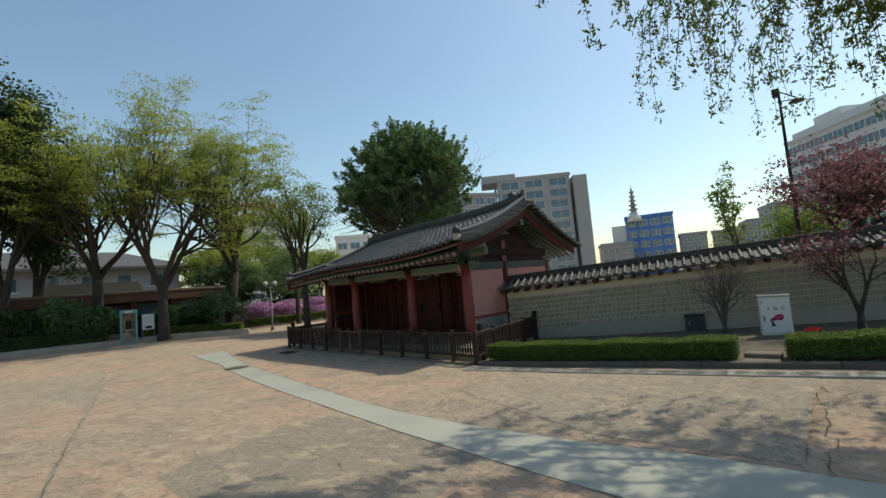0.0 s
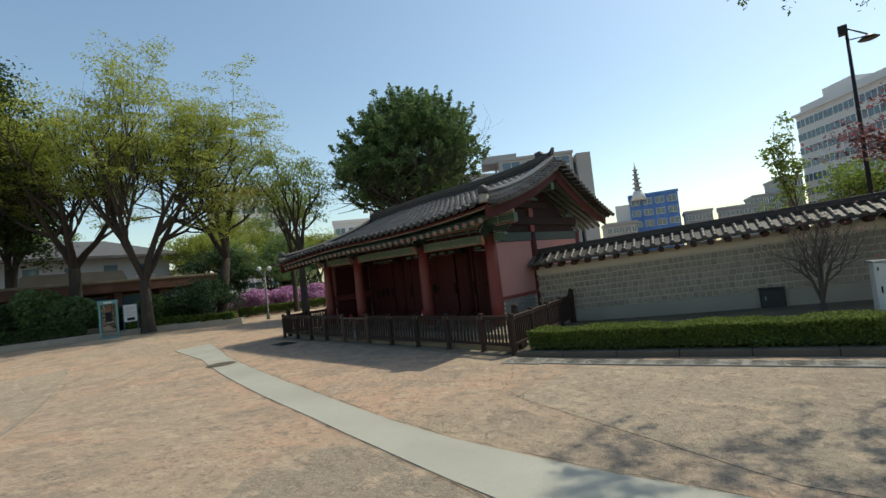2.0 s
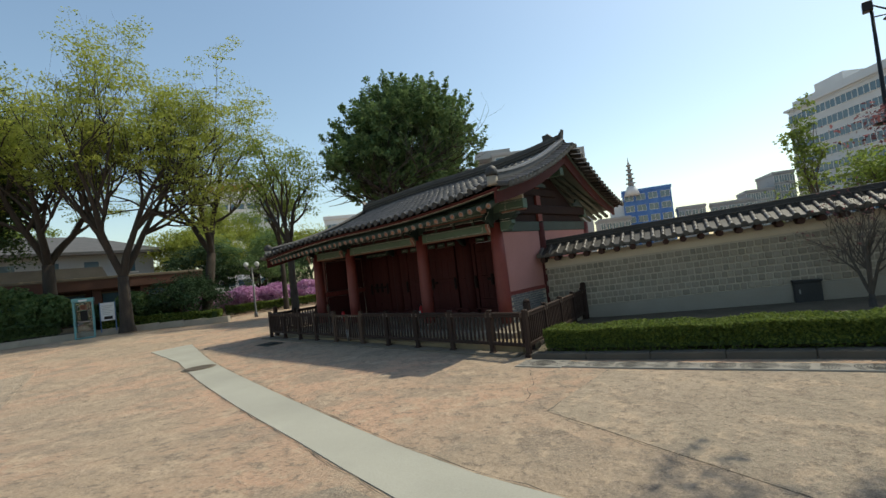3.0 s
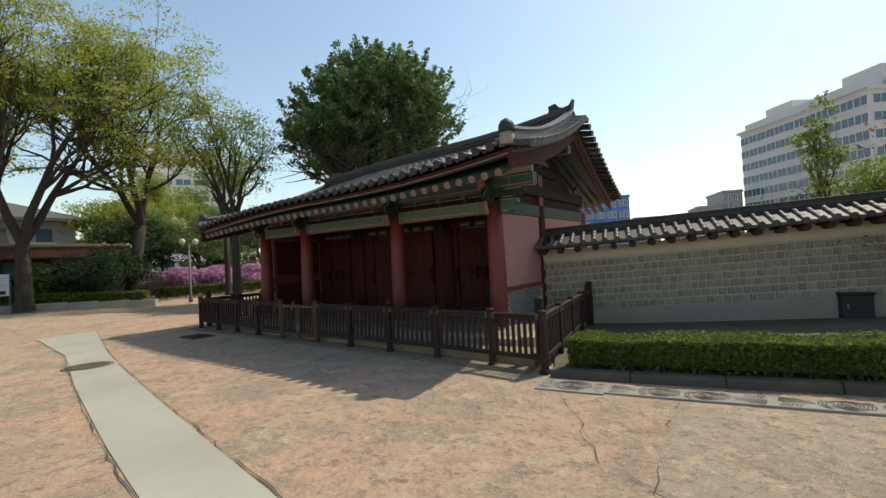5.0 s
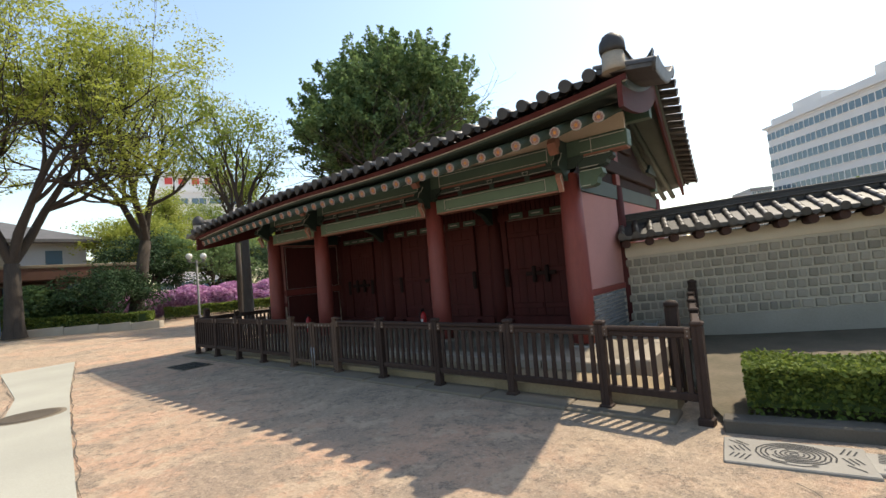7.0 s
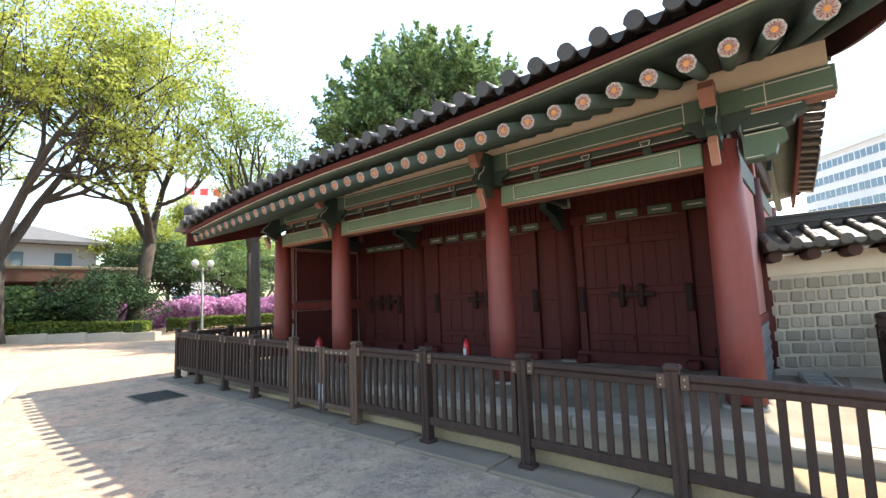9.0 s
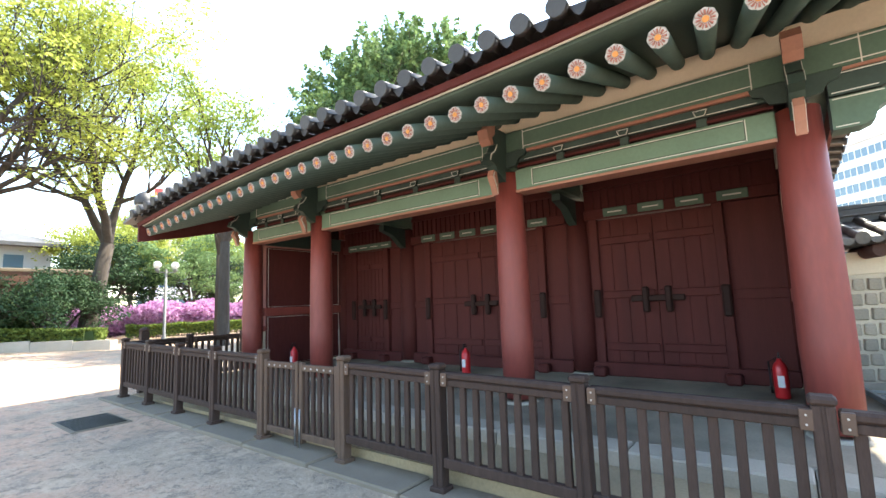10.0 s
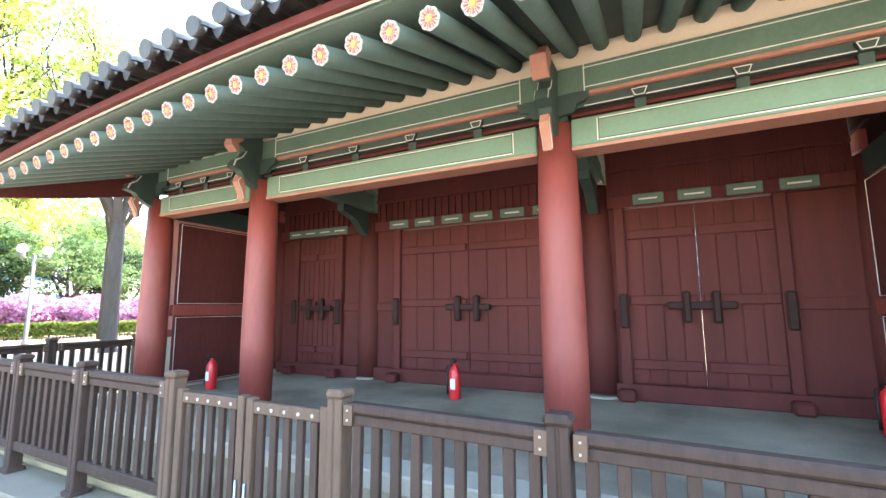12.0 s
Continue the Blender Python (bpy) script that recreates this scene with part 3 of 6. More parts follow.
# main ridge: stacked tiles along the top
def ridge(z0, z1, half):
    bm = bmesh.new()
    prev = None
    for j in range(41):
        y = Y0 + 0.95 + (Y1 - Y0 - 1.2) * j / 40
        zz = roof_z(1, y) + 0.1 * abs((y - YM) / (Y1 - YM)) ** 3
        ring = [bm.verts.new((RIDGE_X + sx * half, y, zz + zc)) for sx, zc in ((-1, z0), (-1, z1), (1, z1), (1, z0))]
        if prev:
            for i in range(4):
                bm.faces.new((prev[i], prev[(i + 1) % 4], ring[(i + 1) % 4], ring[i]))
        else:
            bm.faces.new(ring)
        prev = ring
    bm.faces.new(prev)
    bmesh.ops.recalc_face_normals(bm, faces=bm.faces[:])
    return bm


for i, (z0, z1, h) in enumerate(((-0.05, 0.1, 0.16), (0.1, 0.13, 0.2), (0.13, 0.2, 0.16), (0.2, 0.23, 0.2), (0.23, 0.3, 0.15), (0.3, 0.38, 0.12))):
    gpart("ridge_course", ridge(z0, z1, h), M_TILE_D if i % 2 == 0 else M_TILE)
# descending ridges at both ends, front and rear, with their end caps
def hip(y, side, w, z0, z1, u0=0.04):
    bm = bmesh.new()
    prev = None
    for i in range(19):
        u = u0 + (1.0 - u0) * i / 18
        x = EAVE_X + (RIDGE_X - EAVE_X) * u
        x = x if side == 0 else 2 * RIDGE_X - x
        zz = roof_z(u, y) + 0.04 + 0.1 * (1 - u) ** 3
        ye = y + skew(y, u, side)
        ring = [bm.verts.new((x, ye + sy * w, zz + zc)) for sy, zc in ((-1, z0), (-0.8, z1), (0.8, z1), (1, z0))]
        if prev:
            for k2 in range(4):
                f = bm.faces.new((prev[k2], prev[(k2 + 1) % 4], ring[(k2 + 1) % 4], ring[k2]))
        else:
            bm.faces.new(ring)
        prev = ring
    bm.faces.new(prev)
    bmesh.ops.recalc_face_normals(bm, faces=bm.faces[:])
    return bm


for y in (Y0 + 0.22, Y1 - 0.3):
    for side in (0, 1):
        ys = y + skew(y, 0.03, side)
        gpart("descending_ridge", hip(y, side, 0.1, 0.0, 0.17), M_TILE_D)
        gpart("descending_ridge_cap", hip(y, side, 0.12, 0.17, 0.23), M_TILE)
        x = EAVE_X + 0.12 if side == 0 else REAR_X - 0.12
        z = roof_z(0.03, y) + 0.04
        gpart("plaster_face", lathe(bmesh.new(), [(0.15, -0.04), (0.14, 0.02), (0.13, 0.2)], 16, 0, (x, ys, z)), M_PLASTER, "pale plaster under the end tile")
        gpart("end_tile", lathe(bmesh.new(), [(0.145, 0.19), (0.155, 0.23), (0.15, 0.32), (0.11, 0.4), (0.03, 0.45)], 16, 0, (x, ys, z)), M_TILE_D, "rounded dark end tile")
# ridge ornaments: stepped dragon-head shapes reduced to plain carved blocks
for y, s in ((Y0 + 1.0, 1), (Y1 - 0.4, -1)):
    z = roof_z(1, y) + 0.28
    bm = prism(bmesh.new(), [(y - s * 0.16, z), (y - s * 0.22, z + 0.36), (y - s * 0.1, z + 0.2), (y + s * 0.06, z + 0.16), (y + s * 0.2, z + 0.22), (y + s * 0.3, z + 0.34), (y + s * 0.52, z + 0.3), (y + s * 0.5, z + 0.16), (y + s * 0.6, z)], RIDGE_X - 0.1, RIDGE_X + 0.1, "x")
    gpart("ridge_ornament", bm, M_TILE_D, "dark carved tile ornament on the ridge end")
# side eaves: short tiles pointing outward along the gable, and the bargeboards
bm = bmesh.new()
ends = [[bm.verts.new((rr * math.cos(math.pi * j / 6), yy, rr * math.sin(math.pi * j / 6) + zz)) for j in range(7)] for yy, zz, rr in ((-0.36, -0.11, 0.085), (0.35, 0.03, 0.075))]
for j in range(6):
    f = bm.faces.new((ends[0][j], ends[0][j + 1], ends[1][j + 1], ends[1][j]))
    f.smooth = True
rod(bm, (0, -0.375, -0.11), (0, -0.33, -0.1), 0.085, 0.085, 12)
prism(bm, [(0.07, -0.03), (0.1, -0.105), (0.14, -0.125), (0.18, -0.105), (0.21, -0.03)], -0.355, -0.34, "y")
prism(bm, [(-0.34, -0.105), (0.3, 0.01), (0.3, -0.05), (-0.32, -0.15)], -0.07, 0.225, "x")
SIDE_TILE = mesh_of("side_tile", bm, M_TILE)
for y, turn in ((Y0 + 0.12, 0), (Y1 - 0.2, 180)):
    for side in (0, 1):
        for k in range(19):
            u = 0.03 + 0.95 * k / 18
            x = EAVE_X + (RIDGE_X - EAVE_X) * u
            x = x if side == 0 else 2 * RIDGE_X - x
            ob = new("side_tile", SIDE_TILE)
            ob.parent = gate
            ob.matrix_local = GO @ pose(x, y + skew(y, u, side), roof_z(u, y) + 0.06, 0, 0, turn)


def barge(y, side):
    bm = bmesh.new()
    prev = None
    for i in range(17):
        u = i / 16
        x = EAVE_X + 0.1 + (RIDGE_X - EAVE_X - 0.1) * u
        x = x if side == 0 else 2 * RIDGE_X - x
        zz = roof_z(u, y) - 0.07
        w = 0.34 + 0.2 * u
        ye = y + skew(y, u, side)
        ring = [bm.verts.new(c) for c in ((x, ye - 0.03, zz), (x, ye + 0.03, zz), (x, ye + 0.03, zz - w), (x, ye - 0.03, zz - w))]
        if prev:
            for k2 in range(4):
                bm.faces.new((prev[k2], prev[(k2 + 1) % 4], ring[(k2 + 1) % 4], ring[k2]))
        else:
            bm.faces.new(ring)
        prev = ring
    bm.faces.new(prev)
    bmesh.ops.recalc_face_normals(bm, faces=bm.faces[:])
    return bm


for y in (Y0 + 0.2, Y1 - 0.16):
    for side in (0, 1):
        # darkened red here too, for the shade below the roof edge
        gpart("bargeboard", barge(y, side), M_DOOR, "red-brown curved bargeboard under the roof edge")
# gable walls
for y, s in ((COLS_Y[0], -1), (COLS_Y[-1], 1)):
    for x0, x1 in ((GX0 + 0.18, GX1 - 0.18), (GX1 + 0.18, GXR - 0.18)):
        gpart("gable_wall", boxm(x0, x1, y - 0.09, y + 0.09, 1.28, 3.1), M_PINK, "pink lime-washed wall panel")
        gpart("wall_rail", boxm(x0, x1, y - 0.12, y + 0.12, 1.16, 1.278, 0.01), M_RED)
        gpart("wall_base", boxm(x0, x1, y - 0.1, y + 0.1, FLOOR, 1.158), M_MORTAR)
        gpart("beam", boxm(x0 - 0.1, x1 + 0.1, y - 0.12, y + 0.12, 3.102, 3.42, 0.01), M_DKGREEN)
    # gable infill and crossbeams coloured near-black for the shade under the roof
    gpart("gable_board", prism(bmesh.new(), [(GX0 + 0.1, 3.43), (GXR - 0.1, 3.43), (RIDGE_X + 0.2, 5.2), (RIDGE_X - 0.2, 5.2)], y - 0.05, y + 0.05, "y"), M_WOOD_AND_SHADE)
    gpart("crossbeam", boxm(GX0 + 0.05, GXR - 0.05, y - 0.15, y + 0.15, 3.68, 3.98, 0.02), M_WOOD_AND_SHADE)
    for xx, zz in ((GX0 + 0.75, 4.0), (GX1, 4.58), (GXR - 0.75, 4.0)):
        gpart("purlin_bracket", prism(bmesh.new(), [(xx - 0.42, zz), (xx - 0.36, zz + 0.1), (xx - 0.2, zz + 0.13), (xx - 0.12, zz + 0.26), (xx + 0.12, zz + 0.26), (xx + 0.2, zz + 0.13), (xx + 0.36, zz + 0.1), (xx + 0.42, zz)], y + s * 0.16, y + s * 0.24, "y"), M_DKGREEN, "carved dark green purlin bracket")
    gpart("crossbeam", boxm(GX1 - 1.3, GX1 + 1.3, y - 0.14, y + 0.14, 4.3, 4.55, 0.02), M_WOOD_AND_SHADE)
    gpart("king_post", boxm(GX1 - 0.14, GX1 + 0.14, y - 0.13, y + 0.13, 3.43, 5.1, 0.01), M_RED)
    for xx in (RIDGE_X,):
        zz = 5.2
        e = Y0 + 0.3 + skew(Y0 + 0.2, 1) if s < 0 else Y1 - 0.2
        gpart("purlin", boxm(xx - 0.12, xx + 0.12, min(e, y), max(e, y), zz - 0.28, zz - 0.02, 0.01), M_GREEN)

# door wall on the middle column line
bays = list(zip(COLS_Y, COLS_Y[1:]))
for a, b in bays:
    mid = (a + b) / 2 + (0.3 if a < 13 else 0)
    wide = b - a
    dw = min(wide / 2 - 0.72, 1.3)
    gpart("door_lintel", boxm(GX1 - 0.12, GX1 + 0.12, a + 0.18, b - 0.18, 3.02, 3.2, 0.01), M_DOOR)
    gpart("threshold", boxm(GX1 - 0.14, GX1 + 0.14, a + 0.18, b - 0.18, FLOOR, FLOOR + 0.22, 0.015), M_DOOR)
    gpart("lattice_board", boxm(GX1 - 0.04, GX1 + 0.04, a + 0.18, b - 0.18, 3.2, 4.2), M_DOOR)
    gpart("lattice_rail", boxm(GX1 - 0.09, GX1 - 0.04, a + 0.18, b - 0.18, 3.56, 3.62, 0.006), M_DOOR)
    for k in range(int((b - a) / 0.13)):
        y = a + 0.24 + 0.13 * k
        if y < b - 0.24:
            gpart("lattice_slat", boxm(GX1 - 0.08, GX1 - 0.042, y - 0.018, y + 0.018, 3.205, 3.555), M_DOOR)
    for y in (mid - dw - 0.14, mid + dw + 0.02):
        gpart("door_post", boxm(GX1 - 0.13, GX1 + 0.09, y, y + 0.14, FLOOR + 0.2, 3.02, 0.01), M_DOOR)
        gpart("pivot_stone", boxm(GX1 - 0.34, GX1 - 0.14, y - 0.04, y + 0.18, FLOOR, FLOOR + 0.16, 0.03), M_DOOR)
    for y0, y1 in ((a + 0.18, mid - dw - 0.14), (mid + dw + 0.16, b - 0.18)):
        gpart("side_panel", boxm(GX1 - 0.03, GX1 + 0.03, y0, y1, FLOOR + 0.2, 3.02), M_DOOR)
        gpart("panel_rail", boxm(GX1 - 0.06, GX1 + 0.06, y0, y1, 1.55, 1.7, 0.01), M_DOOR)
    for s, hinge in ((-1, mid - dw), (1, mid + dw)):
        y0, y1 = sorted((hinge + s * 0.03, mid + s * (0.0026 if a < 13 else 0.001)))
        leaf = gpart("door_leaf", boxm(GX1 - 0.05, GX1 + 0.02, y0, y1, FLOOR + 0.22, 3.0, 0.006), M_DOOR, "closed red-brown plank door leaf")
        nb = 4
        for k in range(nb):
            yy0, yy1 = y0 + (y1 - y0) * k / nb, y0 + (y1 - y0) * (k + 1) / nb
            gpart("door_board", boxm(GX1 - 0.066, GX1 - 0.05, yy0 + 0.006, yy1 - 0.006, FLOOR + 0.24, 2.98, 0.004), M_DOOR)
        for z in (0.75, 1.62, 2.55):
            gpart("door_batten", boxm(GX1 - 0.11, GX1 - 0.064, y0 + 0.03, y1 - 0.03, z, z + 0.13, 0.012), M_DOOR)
    for s in (-1, 1):
        gpart("latch_post", boxm(GX1 - 0.21, GX1 - 0.11, mid + s * 0.17 - 0.05, mid + s * 0.17 + 0.05, 1.38, 1.8, 0.025), M_WOOD_AND_SHADE, "dark wooden latch holder on the door")
        gpart("hinge_holder", boxm(GX1 - 0.2, GX1 - 0.132, mid + s * (dw + 0.08) - 0.06, mid + s * (dw + 0.08) + 0.06, 1.3, 1.78, 0.025), M_WOOD_AND_SHADE, "dark wooden block on the door post")
    gpart("latch_bar", boxm(GX1 - 0.18, GX1 - 0.112, mid - 0.4, mid + 0.4, 1.56, 1.66, 0.015), M_WOOD_AND_SHADE)
    # green framed slots above the doors
    ns = 6 if wide > 3.5 else 4
    for k in range(ns):
        y = a + 0.45 + (wide - 0.9) * (k + 0.5) / ns
        gpart("slot_frame", boxm(GX1 - 0.15, GX1 - 0.12, y - 0.2, y + 0.2, 3.04, 3.19, 0.01), M_GREEN)
        gpart("slot", boxm(GX1 - 0.156, GX1 - 0.15, y - 0.12, y + 0.12, 3.1, 3.122), M_WHITE)
# inner ceiling over the porch and a diagonal brace at each mid column
gpart("porch_ceiling", boxm(GX0 + 0.1, GX1, 12.85, 22.4, 4.25, 4.29), M_DKGREEN)
for y in COLS_Y[1:3]:
    gpart("tie_beam", boxm(GX0, GX1, y - 0.12, y + 0.12, 3.45, 3.75, 0.02), M_GREEN)
    gpart("brace", prism(bmesh.new(), [(15.42, 3.4), (15.42, 2.95), (15.3, 3.0), (15.05, 3.2), (14.7, 3.3), (14.7, 3.42)], y - 0.07, y + 0.07, "y"), M_DKGREEN)
# end walls inside the porch
for y in (COLS_Y[0] + 0.13, COLS_Y[-1] - 0.13):
    for z0, z1 in ((FLOOR + 0.05, 1.5), (1.68, 3.05)):
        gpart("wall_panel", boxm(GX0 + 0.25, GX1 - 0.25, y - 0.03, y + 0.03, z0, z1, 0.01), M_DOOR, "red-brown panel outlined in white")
        o = y + (0.034 if y < YM else -0.034)
        for x0, x1, c, d in ((GX0 + 0.27, GX1 - 0.27, z0 + 0.02, z0 + 0.026), (GX0 + 0.27, GX1 - 0.27, z1 - 0.03, z1 - 0.024), (GX0 + 0.27, GX0 + 0.276, z0 + 0.02, z1 - 0.02), (GX1 - 0.276, GX1 - 0.27, z0 + 0.02, z1 - 0.02)):
            gpart("painted_line", boxm(x0, x1, o - 0.003, o + 0.003, c, d), M_WHITE)
    gpart("panel_rail", boxm(GX0 + 0.2, GX1 - 0.2, y - 0.06, y + 0.06, 1.5, 1.68, 0.01), M_RED)
# grey brick facing of the gable base
bm = boxm(-0.12, 0.12, -0.012, 0.012, -0.03, 0.03, 0.004)
GBRICK = mesh_of("brick", bm, M_BRICK)
for row in range(11):
    for k in range(9):
        x = GX0 + 0.33 + 0.262 * k + (0.13 if row % 2 else 0)
        if x > GX1 - 0.3:
            continue
        ob = new("brick", GBRICK)
        ob.parent = gate
        ob.matrix_local = GO @ pose(x, COLS_Y[0] - 0.108, FLOOR + 0.06 + 0.073 * row)

M_COPPER = mat("brown_copper_plate", (0.085, 0.05, 0.035), 0.55, 0.3, vary=0.2, bump=0.05)
# ---- boundary wall with tiled coping ----
WALL_AT, WALL_TURN, WALL_RISE, WALL_LEN = (15.45, 12.72, 0.0), -75.0, 0.045, 24.0
wall = setting("wall_east", bmesh.new(), M_PLASTER, "grey granite block wall with a tiled coping", "wall")
wall.matrix_world = pose(*WALL_AT, 0, 0, WALL_TURN)


def sheared(bm):
    for v in bm.verts:
        v.co.z += WALL_RISE * v.co.x
    return bm


def wpart(name, bm, material, label=""):
    return part(name, sheared(bm), material, wall, label)


wpart("wall_core", boxm(0, WALL_LEN, 0.02, 0.58, -0.3, 2.1), M_MORTAR, "pale mortar between the blocks")
wpart("plinth", boxm(0, WALL_LEN, -0.03, 0.62, -0.3, 0.415, 0.01), M_PLASTER, "smooth grey plinth")
wpart("plaster_band", boxm(0, WALL_LEN, -0.005, 0.6, 1.8, 2.1, 0.01), M_CREAM)
random.seed(5)
BLOCKS = []
for w in (0.12, 0.145, 0.172):
    bm = boxm(0, w, -0.012, 0.1, 0, 0.152, 0.012)
    for v in bm.verts:
        v.co += Vector((random.uniform(-0.006, 0.006), random.uniform(-0.004, 0.004), random.uniform(-0.005, 0.005)))
    BLOCKS.append((w, mesh_of("stone_block", bm, M_STONE)))
rest = bmesh.new()
for row in range(7):
    x, z = 0.02 + (0.11 if row % 2 else 0), 0.435 + 0.193 * row
    while x < WALL_LEN - 0.35:
        w, me = random.choice(BLOCKS)
        if x < 8.5:
            ob = new("stone_block", me)
            ob.parent = wall
            ob.matrix_local = pose(x, 0, z + WALL_RISE * (x + w / 2) + random.uniform(-0.004, 0.004))
        else:
            box(rest, x, x + w, -0.012, 0.1, z, z + 0.152)
        x += w + 0.034
rs = part("stone_block_rest", sheared(rest), M_STONE, wall)
rs["kind"] = "stuff"
# coping: timber ends, boards, tiles, ridge
wpart("coping_board", boxm(0, WALL_LEN, -0.5, 1.1, 2.16, 2.21, 0.01), M_TILE_D)
bm = bmesh.new()
rod(bm, (0, -0.4, 0), (0, 0.3, 0), 0.085, 0.085, 14)
TIMBER = mesh_of("timber_end", bm, mat("dark_red_brown_timber", (0.07, 0.03, 0.024), 0.8, vary=0.3, bump=0.2))
k = 0.12
while k < WALL_LEN:
    ob = new("timber_end", TIMBER)
    ob.parent = wall
    ob.matrix_local = pose(k, 0, 2.085 + WALL_RISE * k)
    k += 0.46
prof = [(-0.56, 2.2), (-0.56, 2.24), (0.3, 2.56), (1.16, 2.24), (1.16, 2.2)]
bm = prism(bmesh.new(), prof, 0, WALL_LEN, "x")
wpart("coping_bed", bm, M_TILE_D)
bm = bmesh.new()
for i in range(3):
    for s in (-1, 1):
        ends = []
        for t, rr in ((i / 3, 0.068), ((i + 1) / 3 + 0.02, 0.056)):
            yy, zz = 0.3 + s * (0.9 - 0.82 * t), 2.225 + 0.32 * t
            ends.append([bm.verts.new((rr * math.cos(math.pi * q / 6), yy, zz + rr * math.sin(math.pi * q / 6))) for q in range(7)])
        for q in range(6):
            f = bm.faces.new((ends[0][q], ends[0][q + 1], ends[1][q + 1], ends[1][q]))
            f.smooth = True
        if i == 0:
            rod(bm, (0, 0.3 + s * 0.91, 2.24), (0, 0.3 + s * 0.87, 2.245), 0.078, 0.07, 12)
            prism(bm, [(0.06, 2.25), (0.09, 2.19), (0.14, 2.165), (0.19, 2.19), (0.22, 2.25)], 0.3 + s * 0.9, 0.3 + s * 0.885, "y")
bmesh.ops.recalc_face_normals(bm, faces=bm.faces[:])
COPING = mesh_of("coping_tile", bm, M_TILE)
k = 0.05
while k < WALL_LEN:
    ob = new("coping_tile", COPING)
    ob.parent = wall
    ob.matrix_local = pose(k, 0, WALL_RISE * k + random.uniform(-0.006, 0.006), 0, 0, random.uniform(-1.5, 1.5))
    k += 0.285
for z0, z1, h in ((2.5, 2.6, 0.11), (2.6, 2.625, 0.145), (2.625, 2.7, 0.1), (2.7, 2.76, 0.085)):
    wpart("coping_ridge", boxm(0, WALL_LEN, 0.3 - h, 0.3 + h, z0, z1, 0.01), M_TILE_D if h < 0.14 else M_TILE)


def wall_point(s, out):
    """A point in front of the boundary wall: s along it, out metres from its face."""
    p = pose(*WALL_AT, 0, 0, WALL_TURN) @ Vector((s, -out, 0))
    return p.x, p.y


# ---- fences round the gate house ----
bm = boxm(-0.044, 0.044, -0.044, 0.044, 0, 1.03)
for q0, q1 in ((-0.052, -0.005), (0.005, 0.052)):
    box(bm, q0, q1, -0.052, 0.052, 0, 1.025, 0.007)
box(bm, -0.062, 0.062, -0.062, 0.062, 1.025, 1.075, 0.016)
box(bm, -0.075, 0.075, -0.075, 0.075, -0.02, 0.075, 0.01)
POST = mesh_of("post", bm, M_FENCE)
PALE_POST = POST.copy()
PALE_POST.materials[0] = M_FENCE_L
bm = boxm(-0.03, 0.03, -0.056, 0.056, 0.835, 0.945, 0.004)
PLATE = mesh_of("rail_bracket", bm, M_COPPER)
bm = bmesh.new()
for s in (-1, 1):
    rod(bm, (0, s * 0.055, 0), (0, s * 0.061, 0), 0.006, n=8)
SCREW = mesh_of("screw", bm, M_METAL)
SLAT = mesh_of("slat", boxm(-0.018, 0.018, -0.027, 0.027, 0.2, 0.87, 0.004), M_FENCE)
TALL = mesh_of("tall_post", lathe(box(bmesh.new(), -0.07, 0.07, -0.07, 0.07, 0, 1.16, 0.01), [(0.085, 1.16), (0.085, 1.2), (0.06, 1.23), (0.01, 1.245)], 12), M_FENCE)


def fence(pts, label, lows=(0.17, 0.25), skip_first=False, per=9, pale=()):
    """A run of posts with rails and upright slats between them."""
    base = thing("fence", (*pts[0], ground_z(*pts[0])), label, "fence")
    zs = [ground_z(*p) + 0.06 for p in pts]
    o = Vector((*pts[0], ground_z(*pts[0])))
    for i, (p, z) in enumerate(zip(pts, zs)):
        q = pts[min(i + 1, len(pts) - 1)] if i + 1 < len(pts) else p
        w = pts[i - 1] if i + 1 == len(pts) else p
        turn = math.degrees(math.atan2(q[1] - w[1], q[0] - w[0])) if q != w else 0
        if not (skip_first and i == 0):
            ob = new("post", PALE_POST if i in pale else POST)
            ob.parent = base
            ob.matrix_local = Matrix.Translation(-o) @ pose(p[0], p[1], z - 0.06, 0, 0, turn)
    for (p, z0), (q, z1) in zip(zip(pts, zs), list(zip(pts, zs))[1:]):
        d = Vector((q[0] - p[0], q[1] - p[1], z1 - z0))
        n = d.length
        turn = math.degrees(math.atan2(d.y, d.x))
        tilt = -math.degrees(math.atan2(d.z, math.hypot(d.x, d.y)))
        m = Matrix.Translation(Vector((p[0], p[1], z0)) - o) @ pose(0, 0, 0, 0, tilt, turn)
        bm = boxm(0.05, n - 0.05, -0.034, 0.034, 0.838, 0.89, 0.006)
        box(bm, 0.05, n - 0.05, -0.045, 0.045, 0.893, 0.95, 0.016)
        top = part("top_rail", bm, M_FENCE, base)
        top.matrix_local = m
        part("bottom_rail", boxm(0.05, n - 0.05, -0.035, 0.035, lows[0], lows[1], 0.008), M_FENCE, base).matrix_local = m
        for e in (0.085, n - 0.085):
            pl = new("rail_bracket", PLATE)
            pl.parent = top
            pl.matrix_local = pose(e, 0, 0)
            for z in (0.865, 0.915):
                sc = new("screw", SCREW)
                sc.parent = base
                sc.matrix_local = m @ pose(e, 0, z)
        cnt = max(1, round(per * n / 1.25))
        for k in range(cnt):
            ob = new("slat", SLAT)
            ob.parent = base
            ob.matrix_local = m @ pose(0.06 + (n - 0.12) * (k + 0.5) / cnt, 0, 0, 0, 0, 90)
    return base


FX = 10.72
